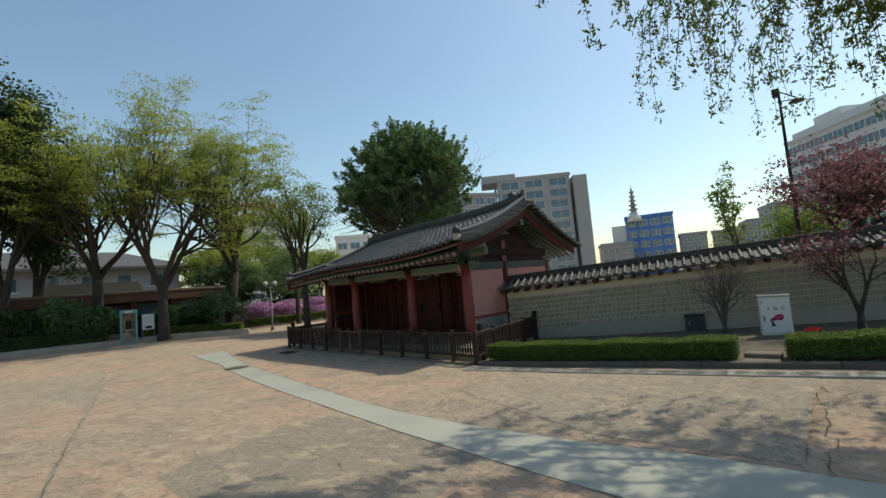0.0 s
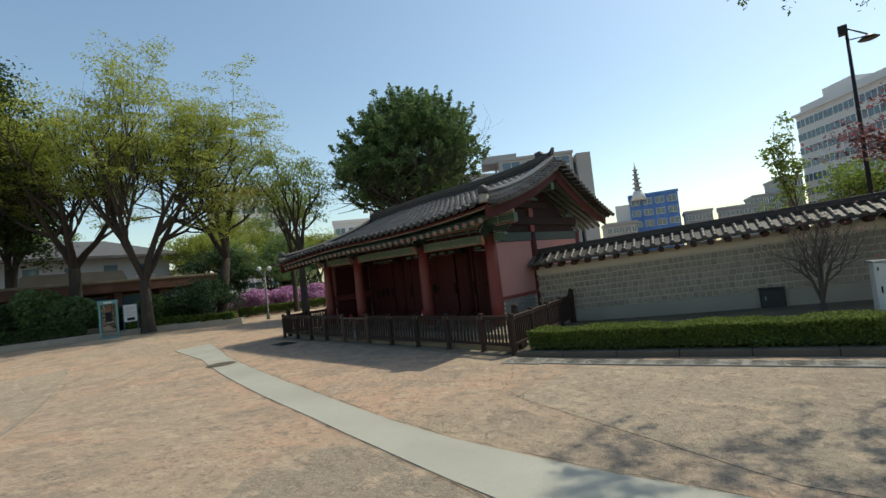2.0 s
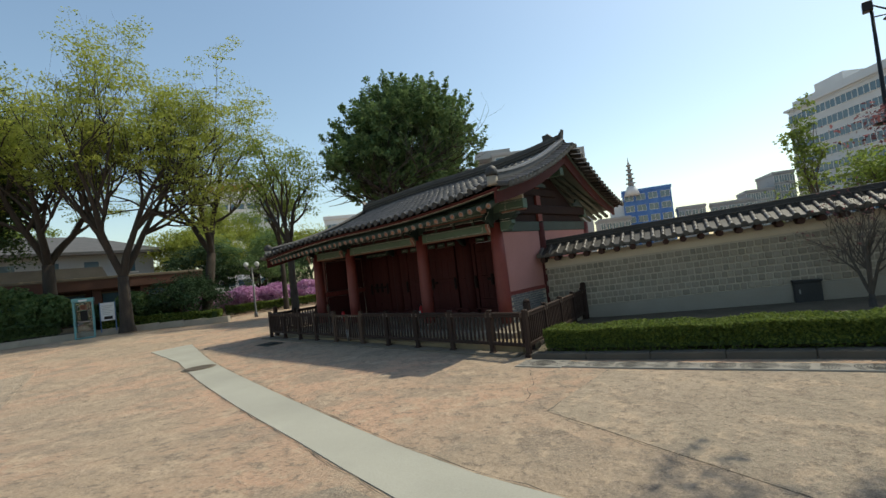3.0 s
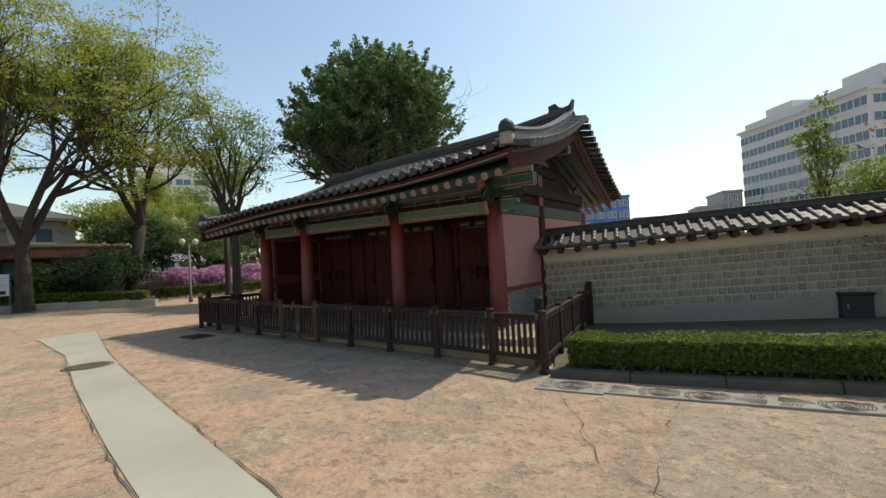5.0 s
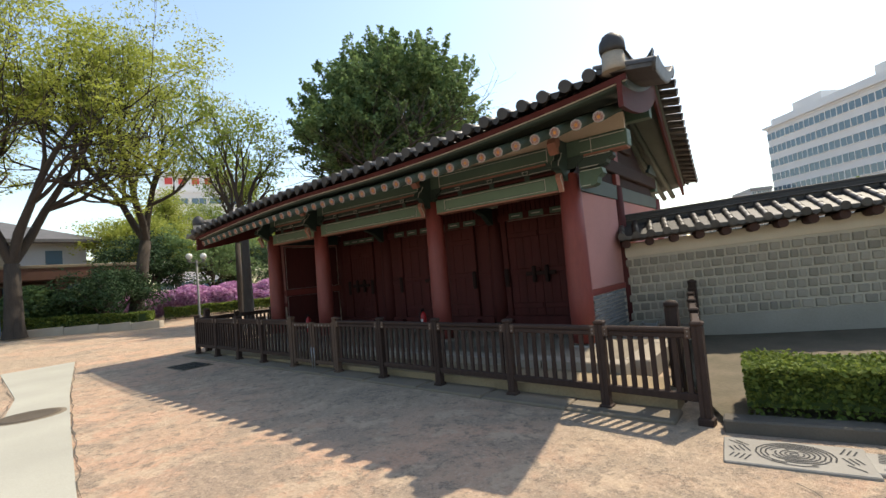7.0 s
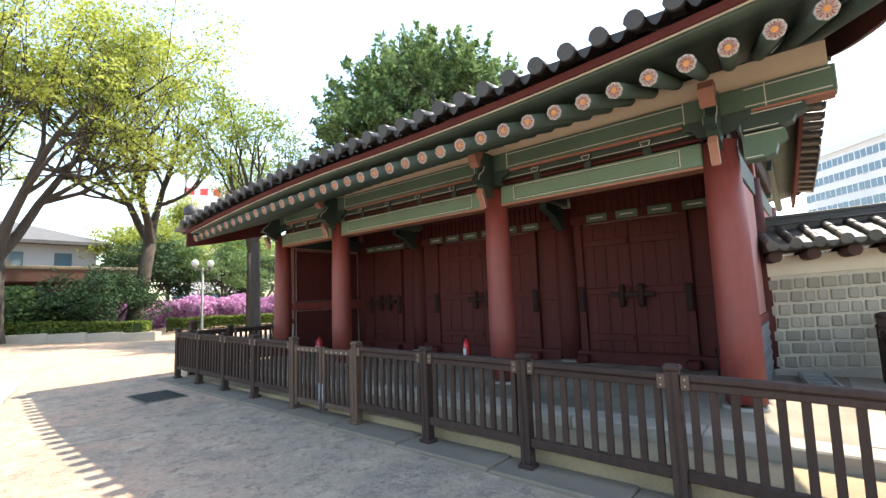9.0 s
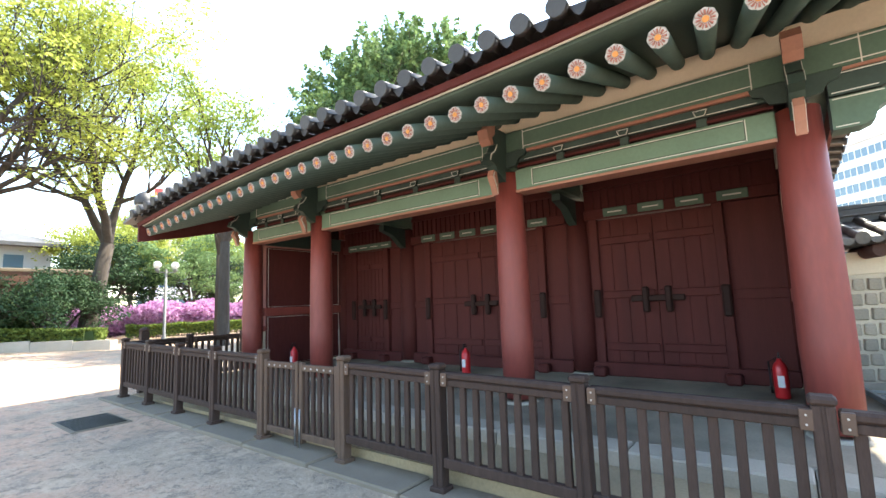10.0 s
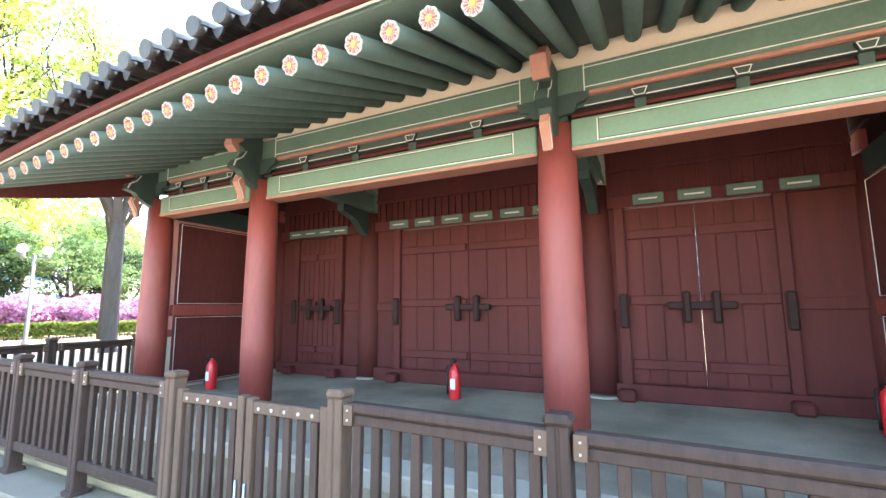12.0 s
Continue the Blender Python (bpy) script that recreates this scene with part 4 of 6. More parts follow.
fence([(10.6, 10.62), (10.69, 11.68), (FX, 12.98), (FX, 14.28), (FX, 15.53), (FX, 16.75)], "dark brown wooden slat fence before the gate platform", pale=(5,))
fence([(FX, 18.22), (FX, 19.4), (FX, 20.5), (FX, 21.6), (FX, 22.7)], "dark brown wooden slat fence along the platform", pale=(0,))
fence([(10.72, 22.7), (11.85, 22.75), (13.0, 22.8)], "short dark wooden fence returning to the gate", skip_first=True)
fence([(10.6, 10.62), (11.9, 10.85), (13.2, 11.08), (14.4, 11.28), (15.45, 11.45)], "dark wooden fence returning to the stone wall", skip_first=True)
for x, y in ((11.35, 11.0), (15.5, 11.42), (11.1, 22.95)):
    t = new("bollard_post", TALL)
    t.location = (x, y, ground_z(x, y))
    tagged(t, "tall dark wooden post beside the fence corner", "post")
# the two leaves of the small gate in the fence
for y0, y1 in ((16.81, 17.47), (17.49, 18.16)):
    lf = thing("fence_gate", (FX, y0, ground_z(FX, y0) + 0.05), "closed brown wooden gate leaf in the fence", "gate", "fence gate leaves")
    n = y1 - y0
    for a, b in ((0, 0.06), (n - 0.06, n)):
        part("stile", boxm(-0.03, 0.03, a, b, 0.06, 0.92, 0.006), M_FENCE_L, lf)
    for a, b in ((0.1, 0.17), (0.83, 0.9)):
        part("rail", boxm(-0.028, 0.028, 0.062, n - 0.062, a, b, 0.006), M_FENCE_L, lf)
    for k in range(5):
        y = 0.06 + (n - 0.12) * (k + 0.5) / 5
        part("slat", boxm(-0.015, 0.015, y - 0.026, y + 0.026, 0.172, 0.828, 0.004), M_FENCE, lf)
        sc = part("screw", rod(bmesh.new(), (-0.034, y, 0.862), (-0.026, y, 0.862), 0.011, n=8), M_METAL, lf)
    part("bolt", rod(bmesh.new(), (-0.04, n - 0.03 if y0 < 17 else 0.03, 0.02), (-0.04, n - 0.03 if y0 < 17 else 0.03, 0.42), 0.008, n=8), M_METAL, lf)
# base kerb under the fence
for k in range(10):
    y0 = 10.9 + 1.22 * k
    ob = setting("kerb", boxm(10.45, 10.88, y0, y0 + 1.215, -0.2, ground_z(10.7, y0) + 0.05, 0.015), M_KERB, "low dark stone kerb under the fence", "kerb")

M_OCHRE = mat("ochre_sand", (0.3, 0.23, 0.14), 0.95, vary=0.35, scale=2, fine=40, bump=0.3)
setting("sand_strip", boxm(10.885, 11.715, 10.95, 22.75, -0.15, 0.2), M_OCHRE, "strip of ochre sand between the fence and the platform", "ground")

# ---- hydrants, box, bin, kerb and drain by the hedge ----
KERB = [(10.42, 10.45), (10.62, 8.4), (10.85, 6.45), (11.1, 3.1), (11.28, 1.3), (11.6, -3), (12.2, -9)]
kp = resample(KERB, 17)
for a, b in zip(kp, kp[1:]):
    d = math.hypot(b[0] - a[0], b[1] - a[1])
    turn = math.degrees(math.atan2(b[1] - a[1], b[0] - a[0]))
    z = ground_z(*a)
    ob = setting("kerb", boxm(0, d - 0.008, -0.02, 0.2, -0.2, 0.13, 0.015), M_KERB_SHADE, "granite kerb stone along the hedge bed, darkened for shade", "kerb")
    ob.matrix_world = pose(a[0], a[1], z, 0, -math.degrees(math.atan2(ground_z(*b) - z, d)), turn)
# stone drain covers with carved water lines
M_CARVE = mat("dark_carved_slot", (0.035, 0.035, 0.035), 0.9, bump=0)
M_COVER = mat("pale_granite_cover", (0.27, 0.25, 0.215), 0.85, vary=0.15, scale=2, fine=90, bump=0.2, each=0.08)


def carved_cover(kind):
    bm = boxm(0, 0.98, -0.2 if kind != 2 else -0.28, 0.2 if kind != 2 else 0.28, -0.06, 0.02, 0.008)
    ln = bmesh.new()
    edge = 0.18 if kind != 2 else 0.25

    def arc(cx, cy, r, a0, a1, w=0.009):
        n = 14
        pts = [(cx + r * math.cos(a0 + (a1 - a0) * i / n), cy + 0.86 * r * math.sin(a0 + (a1 - a0) * i / n)) for i in range(n + 1)]
        for (xa, ya), (xb, yb) in zip(pts, pts[1:]):
            if not (0.03 < xa < 0.95 and abs(ya) < edge and 0.03 < xb < 0.95 and abs(yb) < edge):
                continue
            dx, dy = xb - xa, yb - ya
            l = math.hypot(dx, dy)
            nx, ny = -dy / l * w, dx / l * w
            ln.faces.new([ln.verts.new((px, py, 0.0235)) for px, py in ((xa - nx, ya - ny), (xa + nx, ya + ny), (xb + nx, yb + ny), (xb - nx, yb - ny))])
    c = {0: 0.27, 1: 0.7, 2: 0.5}[kind]
    for k in range(8):
        r = 0.03 + 0.034 * k
        arc(c, 0, r, 0.3 + 0.8 * k, 5.9 + 0.8 * k, 0.0065)
    for far in (-1, 1):
        for k in range(9):
            r = 0.08 + 0.04 * k
            cx = c + far * 0.66
            reach = math.acos(max(-1.0, min(1.0, (0.66 - 0.29) / r))) if r > 0.38 else 0.0
            mid = math.pi if far > 0 else 0.0
            arc(cx, 0.06 * far, r, mid + reach + 0.12, mid + 2 * math.pi - reach - 0.12, 0.0065)
    return mesh_of("drain_cover", bm, M_COVER), mesh_of("carved_slot", ln, M_CARVE)


COVERS = [carved_cover(k) for k in range(3)]
dp = resample([(9.88, 10.4), (10.05, 8.7), (10.28, 6.45), (10.56, 3.1), (10.74, 1.3), (11.05, -3)], 15)
for i, (a, b) in enumerate(zip(dp, dp[1:])):
    me, ln = COVERS[2] if i == 0 else COVERS[i % 2]
    z = ground_z(*a)
    ob = part("drain_cover", me)
    ob.matrix_world = pose(a[0], a[1], z + 0.012, 0, -math.degrees(math.atan2(ground_z(*b) - z, 1.0)), math.degrees(math.atan2(b[1] - a[1], b[0] - a[0])))
    tagged(ob, "pale granite drain cover carved with curling water lines", "drain cover", "carved drain covers along the kerb")
    part("carved_slot", ln, None, ob)["kind"] = "stuff"


def hydrant_box():
    th = thing("hydrant_box", (15.4, 3.75, ground_z(15.4, 3.75)), "white metal fire hydrant cabinet with a grey cap", "cabinet", rz=WALL_TURN)
    M_BOXW = mat("off_white_enamel", (0.66, 0.65, 0.62), 0.5, vary=0.12, scale=2, fine=40, bump=0.03)
    part("body", boxm(0, 0.74, 0, 0.34, 0.1, 1.2, 0.012), M_BOXW, th)
    part("cap", boxm(-0.03, 0.77, -0.04, 0.38, 1.2, 1.25, 0.012), M_METAL, th, "grey metal cap")
    part("plinth", boxm(0.0, 0.74, 0.0, 0.34, -0.1, 0.1, 0.01), M_GRANITE, th)
    dr = part("door", boxm(0.04, 0.7, -0.014, 0.0, 0.14, 1.17, 0.006), M_BOXW, th)
    part("handle", boxm(0.07, 0.1, -0.035, -0.014, 0.5, 0.66, 0.006), M_IRON, dr)
    part("hinge", boxm(0.05, 0.075, -0.03, -0.014, 1.02, 1.1, 0.004), M_IRON, dr)
    # the three characters, and the fire engine and its crew as plain shapes
    for i, ch in enumerate("\uc18c\ud654\uc804"):
        cu = bpy.data.curves.new("sign_text", "FONT")
        cu.body, cu.size, cu.extrude = ch, 0.11, 0.001
        t = new("sign_text", cu)
        me = bpy.data.meshes.new_from_object(t)
        bpy.data.objects.remove(t)
        me.materials.append(M_IRON)
        o = new("lettering", me)
        o.parent = dr
        o.matrix_local = pose(0.16 + 0.17 * i, -0.016, 0.82, 90)
    M_PIC = mat("crimson_print", (0.4, 0.02, 0.1), 0.5, vary=0.1, bump=0)
    bm = prism(bmesh.new(), [(0.2, 0.5), (0.22, 0.57), (0.32, 0.62), (0.36, 0.69), (0.5, 0.71), (0.56, 0.66), (0.55, 0.57), (0.42, 0.53)], -0.018, -0.015, "y")
    part("printed_engine", bm, M_PIC, dr, "crimson printed fire engine")
    for cx in (0.3, 0.47):
        part("printed_wheel", rod(bmesh.new(), (cx, -0.019, 0.55), (cx, -0.015, 0.55), 0.035, n=12), M_IRON, dr)
    bm = prism(bmesh.new(), [(0.2, 0.35), (0.25, 0.42), (0.23, 0.5), (0.28, 0.5), (0.32, 0.42), (0.36, 0.35), (0.3, 0.37), (0.26, 0.36)], -0.018, -0.015, "y")
    part("printed_shape", bm, M_IRON, dr)


hydrant_box()


def wall_bin():
    x, y = 17.0, 6.2
    th = thing("equipment_box", (x, y, ground_z(x, y)), "dark grey metal box standing before the wall", "box", rz=WALL_TURN)
    M_BINM = mat("dark_grey_steel", (0.035, 0.036, 0.037), 0.5, 0.2, vary=0.3, bump=0.05)
    part("body", boxm(0, 0.6, 0, 0.35, 0.0, 0.6, 0.02), M_BINM, th)
    part("lid", boxm(-0.02, 0.62, -0.02, 0.37, 0.6, 0.66, 0.015), M_BINM, th)
    part("handle", boxm(0.1, 0.13, -0.03, 0.0, 0.3, 0.42, 0.006), M_METAL, th, "grey metal handle")


wall_bin()

# ---- plants ----
def leaf_mesh(name, centers, size, material, seed=0, flat=0.35, long=1.6, droop=0.0):
    """Many small leaves, each a folded blade of its own."""
    rg = np.random.default_rng(seed)
    n = len(centers)
    nrm = rg.normal(size=(n, 3))
    nrm[:, 2] = np.abs(nrm[:, 2]) + flat
    nrm /= np.linalg.norm(nrm, axis=1)[:, None]
    t = rg.normal(size=(n, 3))
    t[:, 2] -= droop
    t -= (t * nrm).sum(1)[:, None] * nrm
    t /= np.linalg.norm(t, axis=1)[:, None]
    b = np.cross(nrm, t)
    s = size * rg.uniform(0.6, 1.3, size=(n, 1))
    c = np.asarray(centers)
    v = np.stack([c - t * s * long / 2, c + b * s * 0.5 + nrm * s * 0.12, c + t * s * long / 2, c - b * s * 0.5 + nrm * s * 0.12], 1).reshape(-1, 3)
    me = bpy.data.meshes.new(name)
    me.vertices.add(4 * n)
    me.vertices.foreach_set("co", v.astype(np.float32).ravel())
    me.loops.add(4 * n)
    me.loops.foreach_set("vertex_index", np.arange(4 * n, dtype=np.int32))
    me.polygons.add(n)
    me.polygons.foreach_set("loop_start", np.arange(0, 4 * n, 4, dtype=np.int32))
    me.update(calc_edges=True)
    me.validate()
    me.materials.append(material)
    return me


def tubes(name, limbs, material, sides=6):
    """Branches as tapering tubes; a limb is a list of (point, radius)."""
    verts, faces = [], []
    for limb in limbs:
        base = len(verts)
        for i, (p, r) in enumerate(limb):
            a, b = limb[max(0, i - 1)][0], limb[min(len(limb) - 1, i + 1)][0]
            d = (Vector(b) - Vector(a)).normalized()
            u = d.orthogonal().normalized()
            w = d.cross(u)
            for k in range(sides):
                an = 2 * math.pi * k / sides
                verts.append(tuple(Vector(p) + (u * math.cos(an) + w * math.sin(an)) * r))
        for i in range(len(limb) - 1):
            for k in range(sides):
                q = base + i * sides
                faces.append((q + k, q + (k + 1) % sides, q + sides + (k + 1) % sides, q + sides + k))
        faces.append(tuple(base + (len(limb) - 1) * sides + k for k in range(sides)))
    me = bpy.data.meshes.new(name)
    me.from_pydata(verts, [], faces)
    me.materials.append(material)
    for p in me.polygons:
        p.use_smooth = True
    return me


def grow(rg, limbs, tips, p, d, length, r, level, levels, spread, rise, kids):
    n = 5
    pts = [(p.copy(), r)]
    q, dd = p.copy(), d.copy()
    for i in range(n):
        dd = (dd + Vector(rg.normal(size=3)) * 0.11 + Vector((0, 0, rise * 0.12))).normalized()
        q = q + dd * (length / n)
        pts.append((q.copy(), r * (1 - 0.62 * (i + 1) / n)))
        if level == levels or (level == levels - 1 and i > 1):
            tips.append(q.copy())
    limbs.append(pts)
    if level < levels:
        for k in range(kids[level]):
            i = 2 + (k * 4) // max(1, kids[level])
            i = min(i, n)
            base, br = pts[i]
            side = Vector(rg.normal(size=3))
            side = (side - side.dot(dd) * dd).normalized()
            nd = (dd * (1 - spread) + side * spread + Vector((0, 0, 0.12))).normalized()
            grow(rg, limbs, tips, base, nd, length * rg.uniform(0.55, 0.8), br * 0.72, level + 1, levels, spread, rise, kids)


def tree(at, height, trunk_r, fork, seed, leaves, leaf_size, material, bark, label, stems=3, spread=0.5, kids=(5, 4, 4), puff=0.45, rise=0.6, lean=(0, 0), levels=3, name="tree", squash=1.0, flat=0.35, first=0.62, crown_r=None, clump=0.55, tiers=0.0, shoots=0):
    rg = np.random.default_rng(seed)
    limbs, tips = [], []
    base = Vector((0, 0, -0.3))
    top = Vector((lean[0], lean[1], fork))
    limbs.append([(base, trunk_r * 1.35), (Vector((0, 0, 0.25)), trunk_r * 1.05), (base.lerp(top, 0.55), trunk_r * 0.92), (top, trunk_r * 0.8)])
    for s in range(stems):
        an = 2 * math.pi * (s + rg.uniform(-0.2, 0.2)) / stems
        tilt = (1.25 if tiers else 0.84) * spread if stems > 1 else 0.05
        d = Vector((math.cos(an) * tilt, math.sin(an) * tilt, 1)).normalized()
        grow(rg, limbs, tips, top, d, (height - fork) * first, trunk_r * (0.62 if stems > 1 else 0.8), 0, levels, spread, rise, kids)
    zmax = sorted(t.z for t in tips)[int(len(tips) * 0.993)] if tiers else max(t.z for t in tips) * (1.2 if shoots else 1.0)
    rad = sorted(math.hypot(t.x - top.x, t.y - top.y) for t in tips)[int(len(tips) * 0.93)]
    kz, kr = (height - fork) / max(0.1, zmax - fork), (crown_r or (height - fork) * 0.42) / max(0.1, rad)

    def fitted(v):
        if v.z <= fork and (v - top).length < fork + 0.5 and math.hypot(v.x, v.y) < trunk_r:
            return v
        return Vector((top.x + (v.x - top.x) * kr, top.y + (v.y - top.y) * kr, fork + (v.z - fork) * kz))
    limbs = [limbs[0]] + [[(fitted(v), r2) for v, r2 in limb] for limb in limbs[1:]]
    tips = [fitted(v) for v in tips]
    th = thing(name, (*at, 0), label, "tree")
    th.location.z = ground_z(*at) + (0.35 if at[1] > 36 and at[0] < 15 else 0)
    part("trunk", tubes("trunk", limbs, bark), None, th)
    pts = np.array([tuple(t) for t in tips])
    some = rg.permutation(len(pts))[: max(6, int(len(pts) * clump))]
    mid = pts[some] + rg.normal(size=(len(some), 3)) * np.array([0.25, 0.25, 0.1]) * (puff > 0.3)
    wide = rg.uniform(0.5, 1.25, len(some)) ** 1.3
    pick = rg.choice(len(some), leaves, p=wide ** 2 / (wide ** 2).sum())
    c = mid[pick] + rg.normal(size=(leaves, 3)) * wide[pick][:, None] * np.array([puff, puff, puff * 0.4 * squash])
    if tiers:
        # flat, slightly drooping sprays of small leaves at the ends of the twigs
        keep = rg.permutation(len(pts))[: int(len(pts) * clump)]
        wide = tiers * rg.uniform(0.45, 1.25, len(keep))
        tilt = rg.normal(size=(len(keep), 2)) * 0.16
        pick = rg.choice(len(keep), leaves, p=wide ** 2 / (wide ** 2).sum())
        an, rr = rg.uniform(0, 2 * math.pi, leaves), np.sqrt(rg.uniform(0, 1, leaves)) * wide[pick]
        off = np.stack([np.cos(an) * rr, np.sin(an) * rr, np.zeros(leaves)], 1)
        off[:, 2] = off[:, 0] * tilt[pick, 0] + off[:, 1] * tilt[pick, 1] - 0.16 * rr ** 2 + rg.normal(size=leaves) * 0.07
        c = pts[keep][pick] + off
    if shoots:
        # upright leafy shoots in rounded masses, with gaps between
        lob = rg.normal(size=(44, 3))
        lob /= np.linalg.norm(lob, axis=1)[:, None]
        lob *= rg.uniform(0.4, 0.7, (44, 1))
        lob[:, :2] *= np.clip(1.1 - 0.4 * lob[:, 2:3], 0.6, 1.2)
        d = rg.normal(size=(shoots, 3))
        d /= np.linalg.norm(d, axis=1)[:, None]
        rz = (height - fork) * 0.5
        size3 = np.array([crown_r, crown_r, rz])
        root = (lob[rg.integers(0, 44, shoots)] + d * rg.uniform(0.1, 0.3, (shoots, 1))) * size3 + np.array([top.x, top.y, fork + rz])
        way = d * 0.8 + np.array([0, 0, 0.75]) + rg.normal(size=(shoots, 3)) * 0.2
        way /= np.linalg.norm(way, axis=1)[:, None]
        long = rg.uniform(0.45, 1.25, (shoots, 1))
        pick = rg.integers(0, shoots, leaves)
        along = rg.uniform(0, 1, (leaves, 1))
        c = root[pick] + way[pick] * long[pick] * along + rg.normal(size=(leaves, 3)) * (0.17 - 0.11 * along)
        part("twig", tubes("twig", [[(Vector(r0 - w0 * 0.5), 0.03), (Vector(r0), 0.02), (Vector(r0 + w0 * l0 * 0.9), 0.006)] for r0, w0, l0 in zip(root[:420], way[:420], long[:420])], bark, 4), None, th)["kind"] = "stuff"
    part("crown", leaf_mesh("crown", c, leaf_size, material, seed, flat), None, th)
    return th


def shrub(at, rx, ry, h, seed, leaves, size, material, label, category="shrub", lift_z=0.0, name="shrub", stems=7, flat=0.3, mat_b=None, turn=0):
    rg = np.random.default_rng(seed)
    th = thing(name, (*at, ground_z(*at) + lift_z), label, category, rz=turn)
    limbs = []
    for k in range(stems):
        a = rg.uniform(0, 6.28)
        p = Vector((rx * 0.55 * math.cos(a), ry * 0.55 * math.sin(a), h * 0.75))
        limbs.append([(Vector((p.x * 0.25, p.y * 0.25, -0.05)), 0.03), (p * 0.5 + Vector((0, 0, 0.05)), 0.02), (p, 0.008)])
    part("stem", tubes("stem", limbs, M_BARK, 5), None, th)
    lob = rg.normal(size=(14, 3))
    lob /= np.linalg.norm(lob, axis=1)[:, None]
    u = rg.normal(size=(leaves, 3))
    u /= np.linalg.norm(u, axis=1)[:, None]
    bumpy = 0.66 + 0.4 * np.max(u @ lob.T, axis=1) ** 4
    rr = (rg.uniform(0.35, 1.0, leaves) ** 0.4) * bumpy
    c = u * rr[:, None] * np.array([rx, ry, h * 0.52]) + np.array([0, 0, h * 0.52])
    c = c[c[:, 2] > 0.02]
    part("foliage", leaf_mesh("foliage", c, size, material, seed, flat), None, th)
    return th


L_YELLOW = leafmat("young_yellow_green_leaf", (0.2, 0.24, 0.04), (0.37, 0.4, 0.1), 0.6)
L_FRESH = leafmat("fresh_green_leaf", (0.13, 0.19, 0.04), (0.25, 0.31, 0.07), 0.5)
L_GREEN = leafmat("mid_green_leaf", (0.075, 0.135, 0.055), (0.18, 0.26, 0.1), 0.4)
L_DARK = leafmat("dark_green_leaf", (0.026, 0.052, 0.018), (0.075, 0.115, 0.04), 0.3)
L_PINE = leafmat("pine_needle", (0.02, 0.05, 0.025), (0.05, 0.09, 0.035), 0.2)
L_HEDGE = leafmat("box_hedge_leaf", (0.06, 0.095, 0.018), (0.2, 0.25, 0.055), 0.4)
L_PINK = leafmat("azalea_petal", (0.34, 0.13, 0.3), (0.7, 0.42, 0.62), 0.3)
L_WINE = leafmat("wine_red_leaf", (0.13, 0.05, 0.055), (0.3, 0.13, 0.14), 0.4)
L_RED = leafmat("scarlet_petal", (0.6, 0.02, 0.02), (0.75, 0.08, 0.05), 0.2)
L_WILLOW = leafmat("willow_leaf", (0.08, 0.12, 0.025), (0.16, 0.2, 0.05), 0.4)


def hedge(pts, width, height, seed, label, per=900, size=0.05, lift_z=0.0, material=None):
    """A clipped hedge along a line: stems, a plain dark box for the shaded inside and a dense clipped skin."""
    rg = np.random.default_rng(seed)
    o = pts[0]
    th = thing("hedge", (*o, ground_z(*o) + lift_z), label, "hedge")
    c, limbs = [], []
    for (xa, ya), (xb, yb) in zip(pts, pts[1:]):
        n = math.hypot(xb - xa, yb - ya)
        ux, uy = (xb - xa) / n, (yb - ya) / n
        m = int(per * n)
        s, f = rg.uniform(0, n, m), rg.uniform(0, 1, m)
        wv = 0.06 * np.sin(s * 2.3 + seed) + 0.06 * np.sin(s * 5.1) + rg.normal(0, 0.05, m)
        half, top = width / 2 * (1 + wv * 0.8), height * (1 + wv * 0.5)
        w, z = rg.uniform(-1, 1, m), rg.uniform(0.05, 1, m) ** 0.85
        side = f < 0.5
        w = np.where(side, np.sign(w) * (1 - np.abs(rg.normal(0, 0.09, m))), w)
        z = np.where(side, z, 1 - np.abs(rg.normal(0, 0.07, m)))
        z = np.where(side & (z < 0.38) & (rg.uniform(0, 1, m) < 0.45), rg.uniform(0.4, 1, m), z)
        cx = xa + ux * s - uy * w * half - o[0]
        cy = ya + uy * s + ux * w * half - o[1]
        gz = np.array([ground_z(xa + ux * q, ya + uy * q) for q in np.linspace(0, n, 9)])
        c.append(np.stack([cx, cy, z * top + np.interp(s, np.linspace(0, n, 9), gz) - ground_z(*o)], 1))
        for k in range(int(n * 14)):
            q, e = rg.uniform(0, n), rg.uniform(-0.7, 0.7) * width / 2
            px, py = xa + ux * q - uy * e - o[0], ya + uy * q + ux * e - o[1]
            gz0 = ground_z(px + o[0], py + o[1]) - ground_z(*o)
            limbs.append([(Vector((px, py, gz0 - 0.05)), 0.012), (Vector((px + rg.normal() * 0.05, py + rg.normal() * 0.05, gz0 + height * 0.5)), 0.009), (Vector((px + rg.normal() * 0.1, py + rg.normal() * 0.1, gz0 + height * 0.9)), 0.004)])
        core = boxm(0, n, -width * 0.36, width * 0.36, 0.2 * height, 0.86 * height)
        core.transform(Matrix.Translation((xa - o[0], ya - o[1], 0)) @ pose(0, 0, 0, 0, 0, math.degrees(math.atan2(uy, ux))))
        for v in core.verts:
            v.co.z += ground_z(v.co.x + o[0], v.co.y + o[1]) - ground_z(*o)
        part("shade_core", core, L_DARK, th)
    for nm, me in (("stem", tubes("stem", limbs, M_BARK, 4)), ("clipped_leaves", leaf_mesh("clipped_leaves", np.concatenate(c), size, material or L_HEDGE, seed))):
        part(nm, me, None, th)["kind"] = "stuff"
    return th


# soil strip between the kerb and the wall
SOIL_R = [wall_point(s, -0.05) for s in (0.3, 6, 12, 18, 23)]
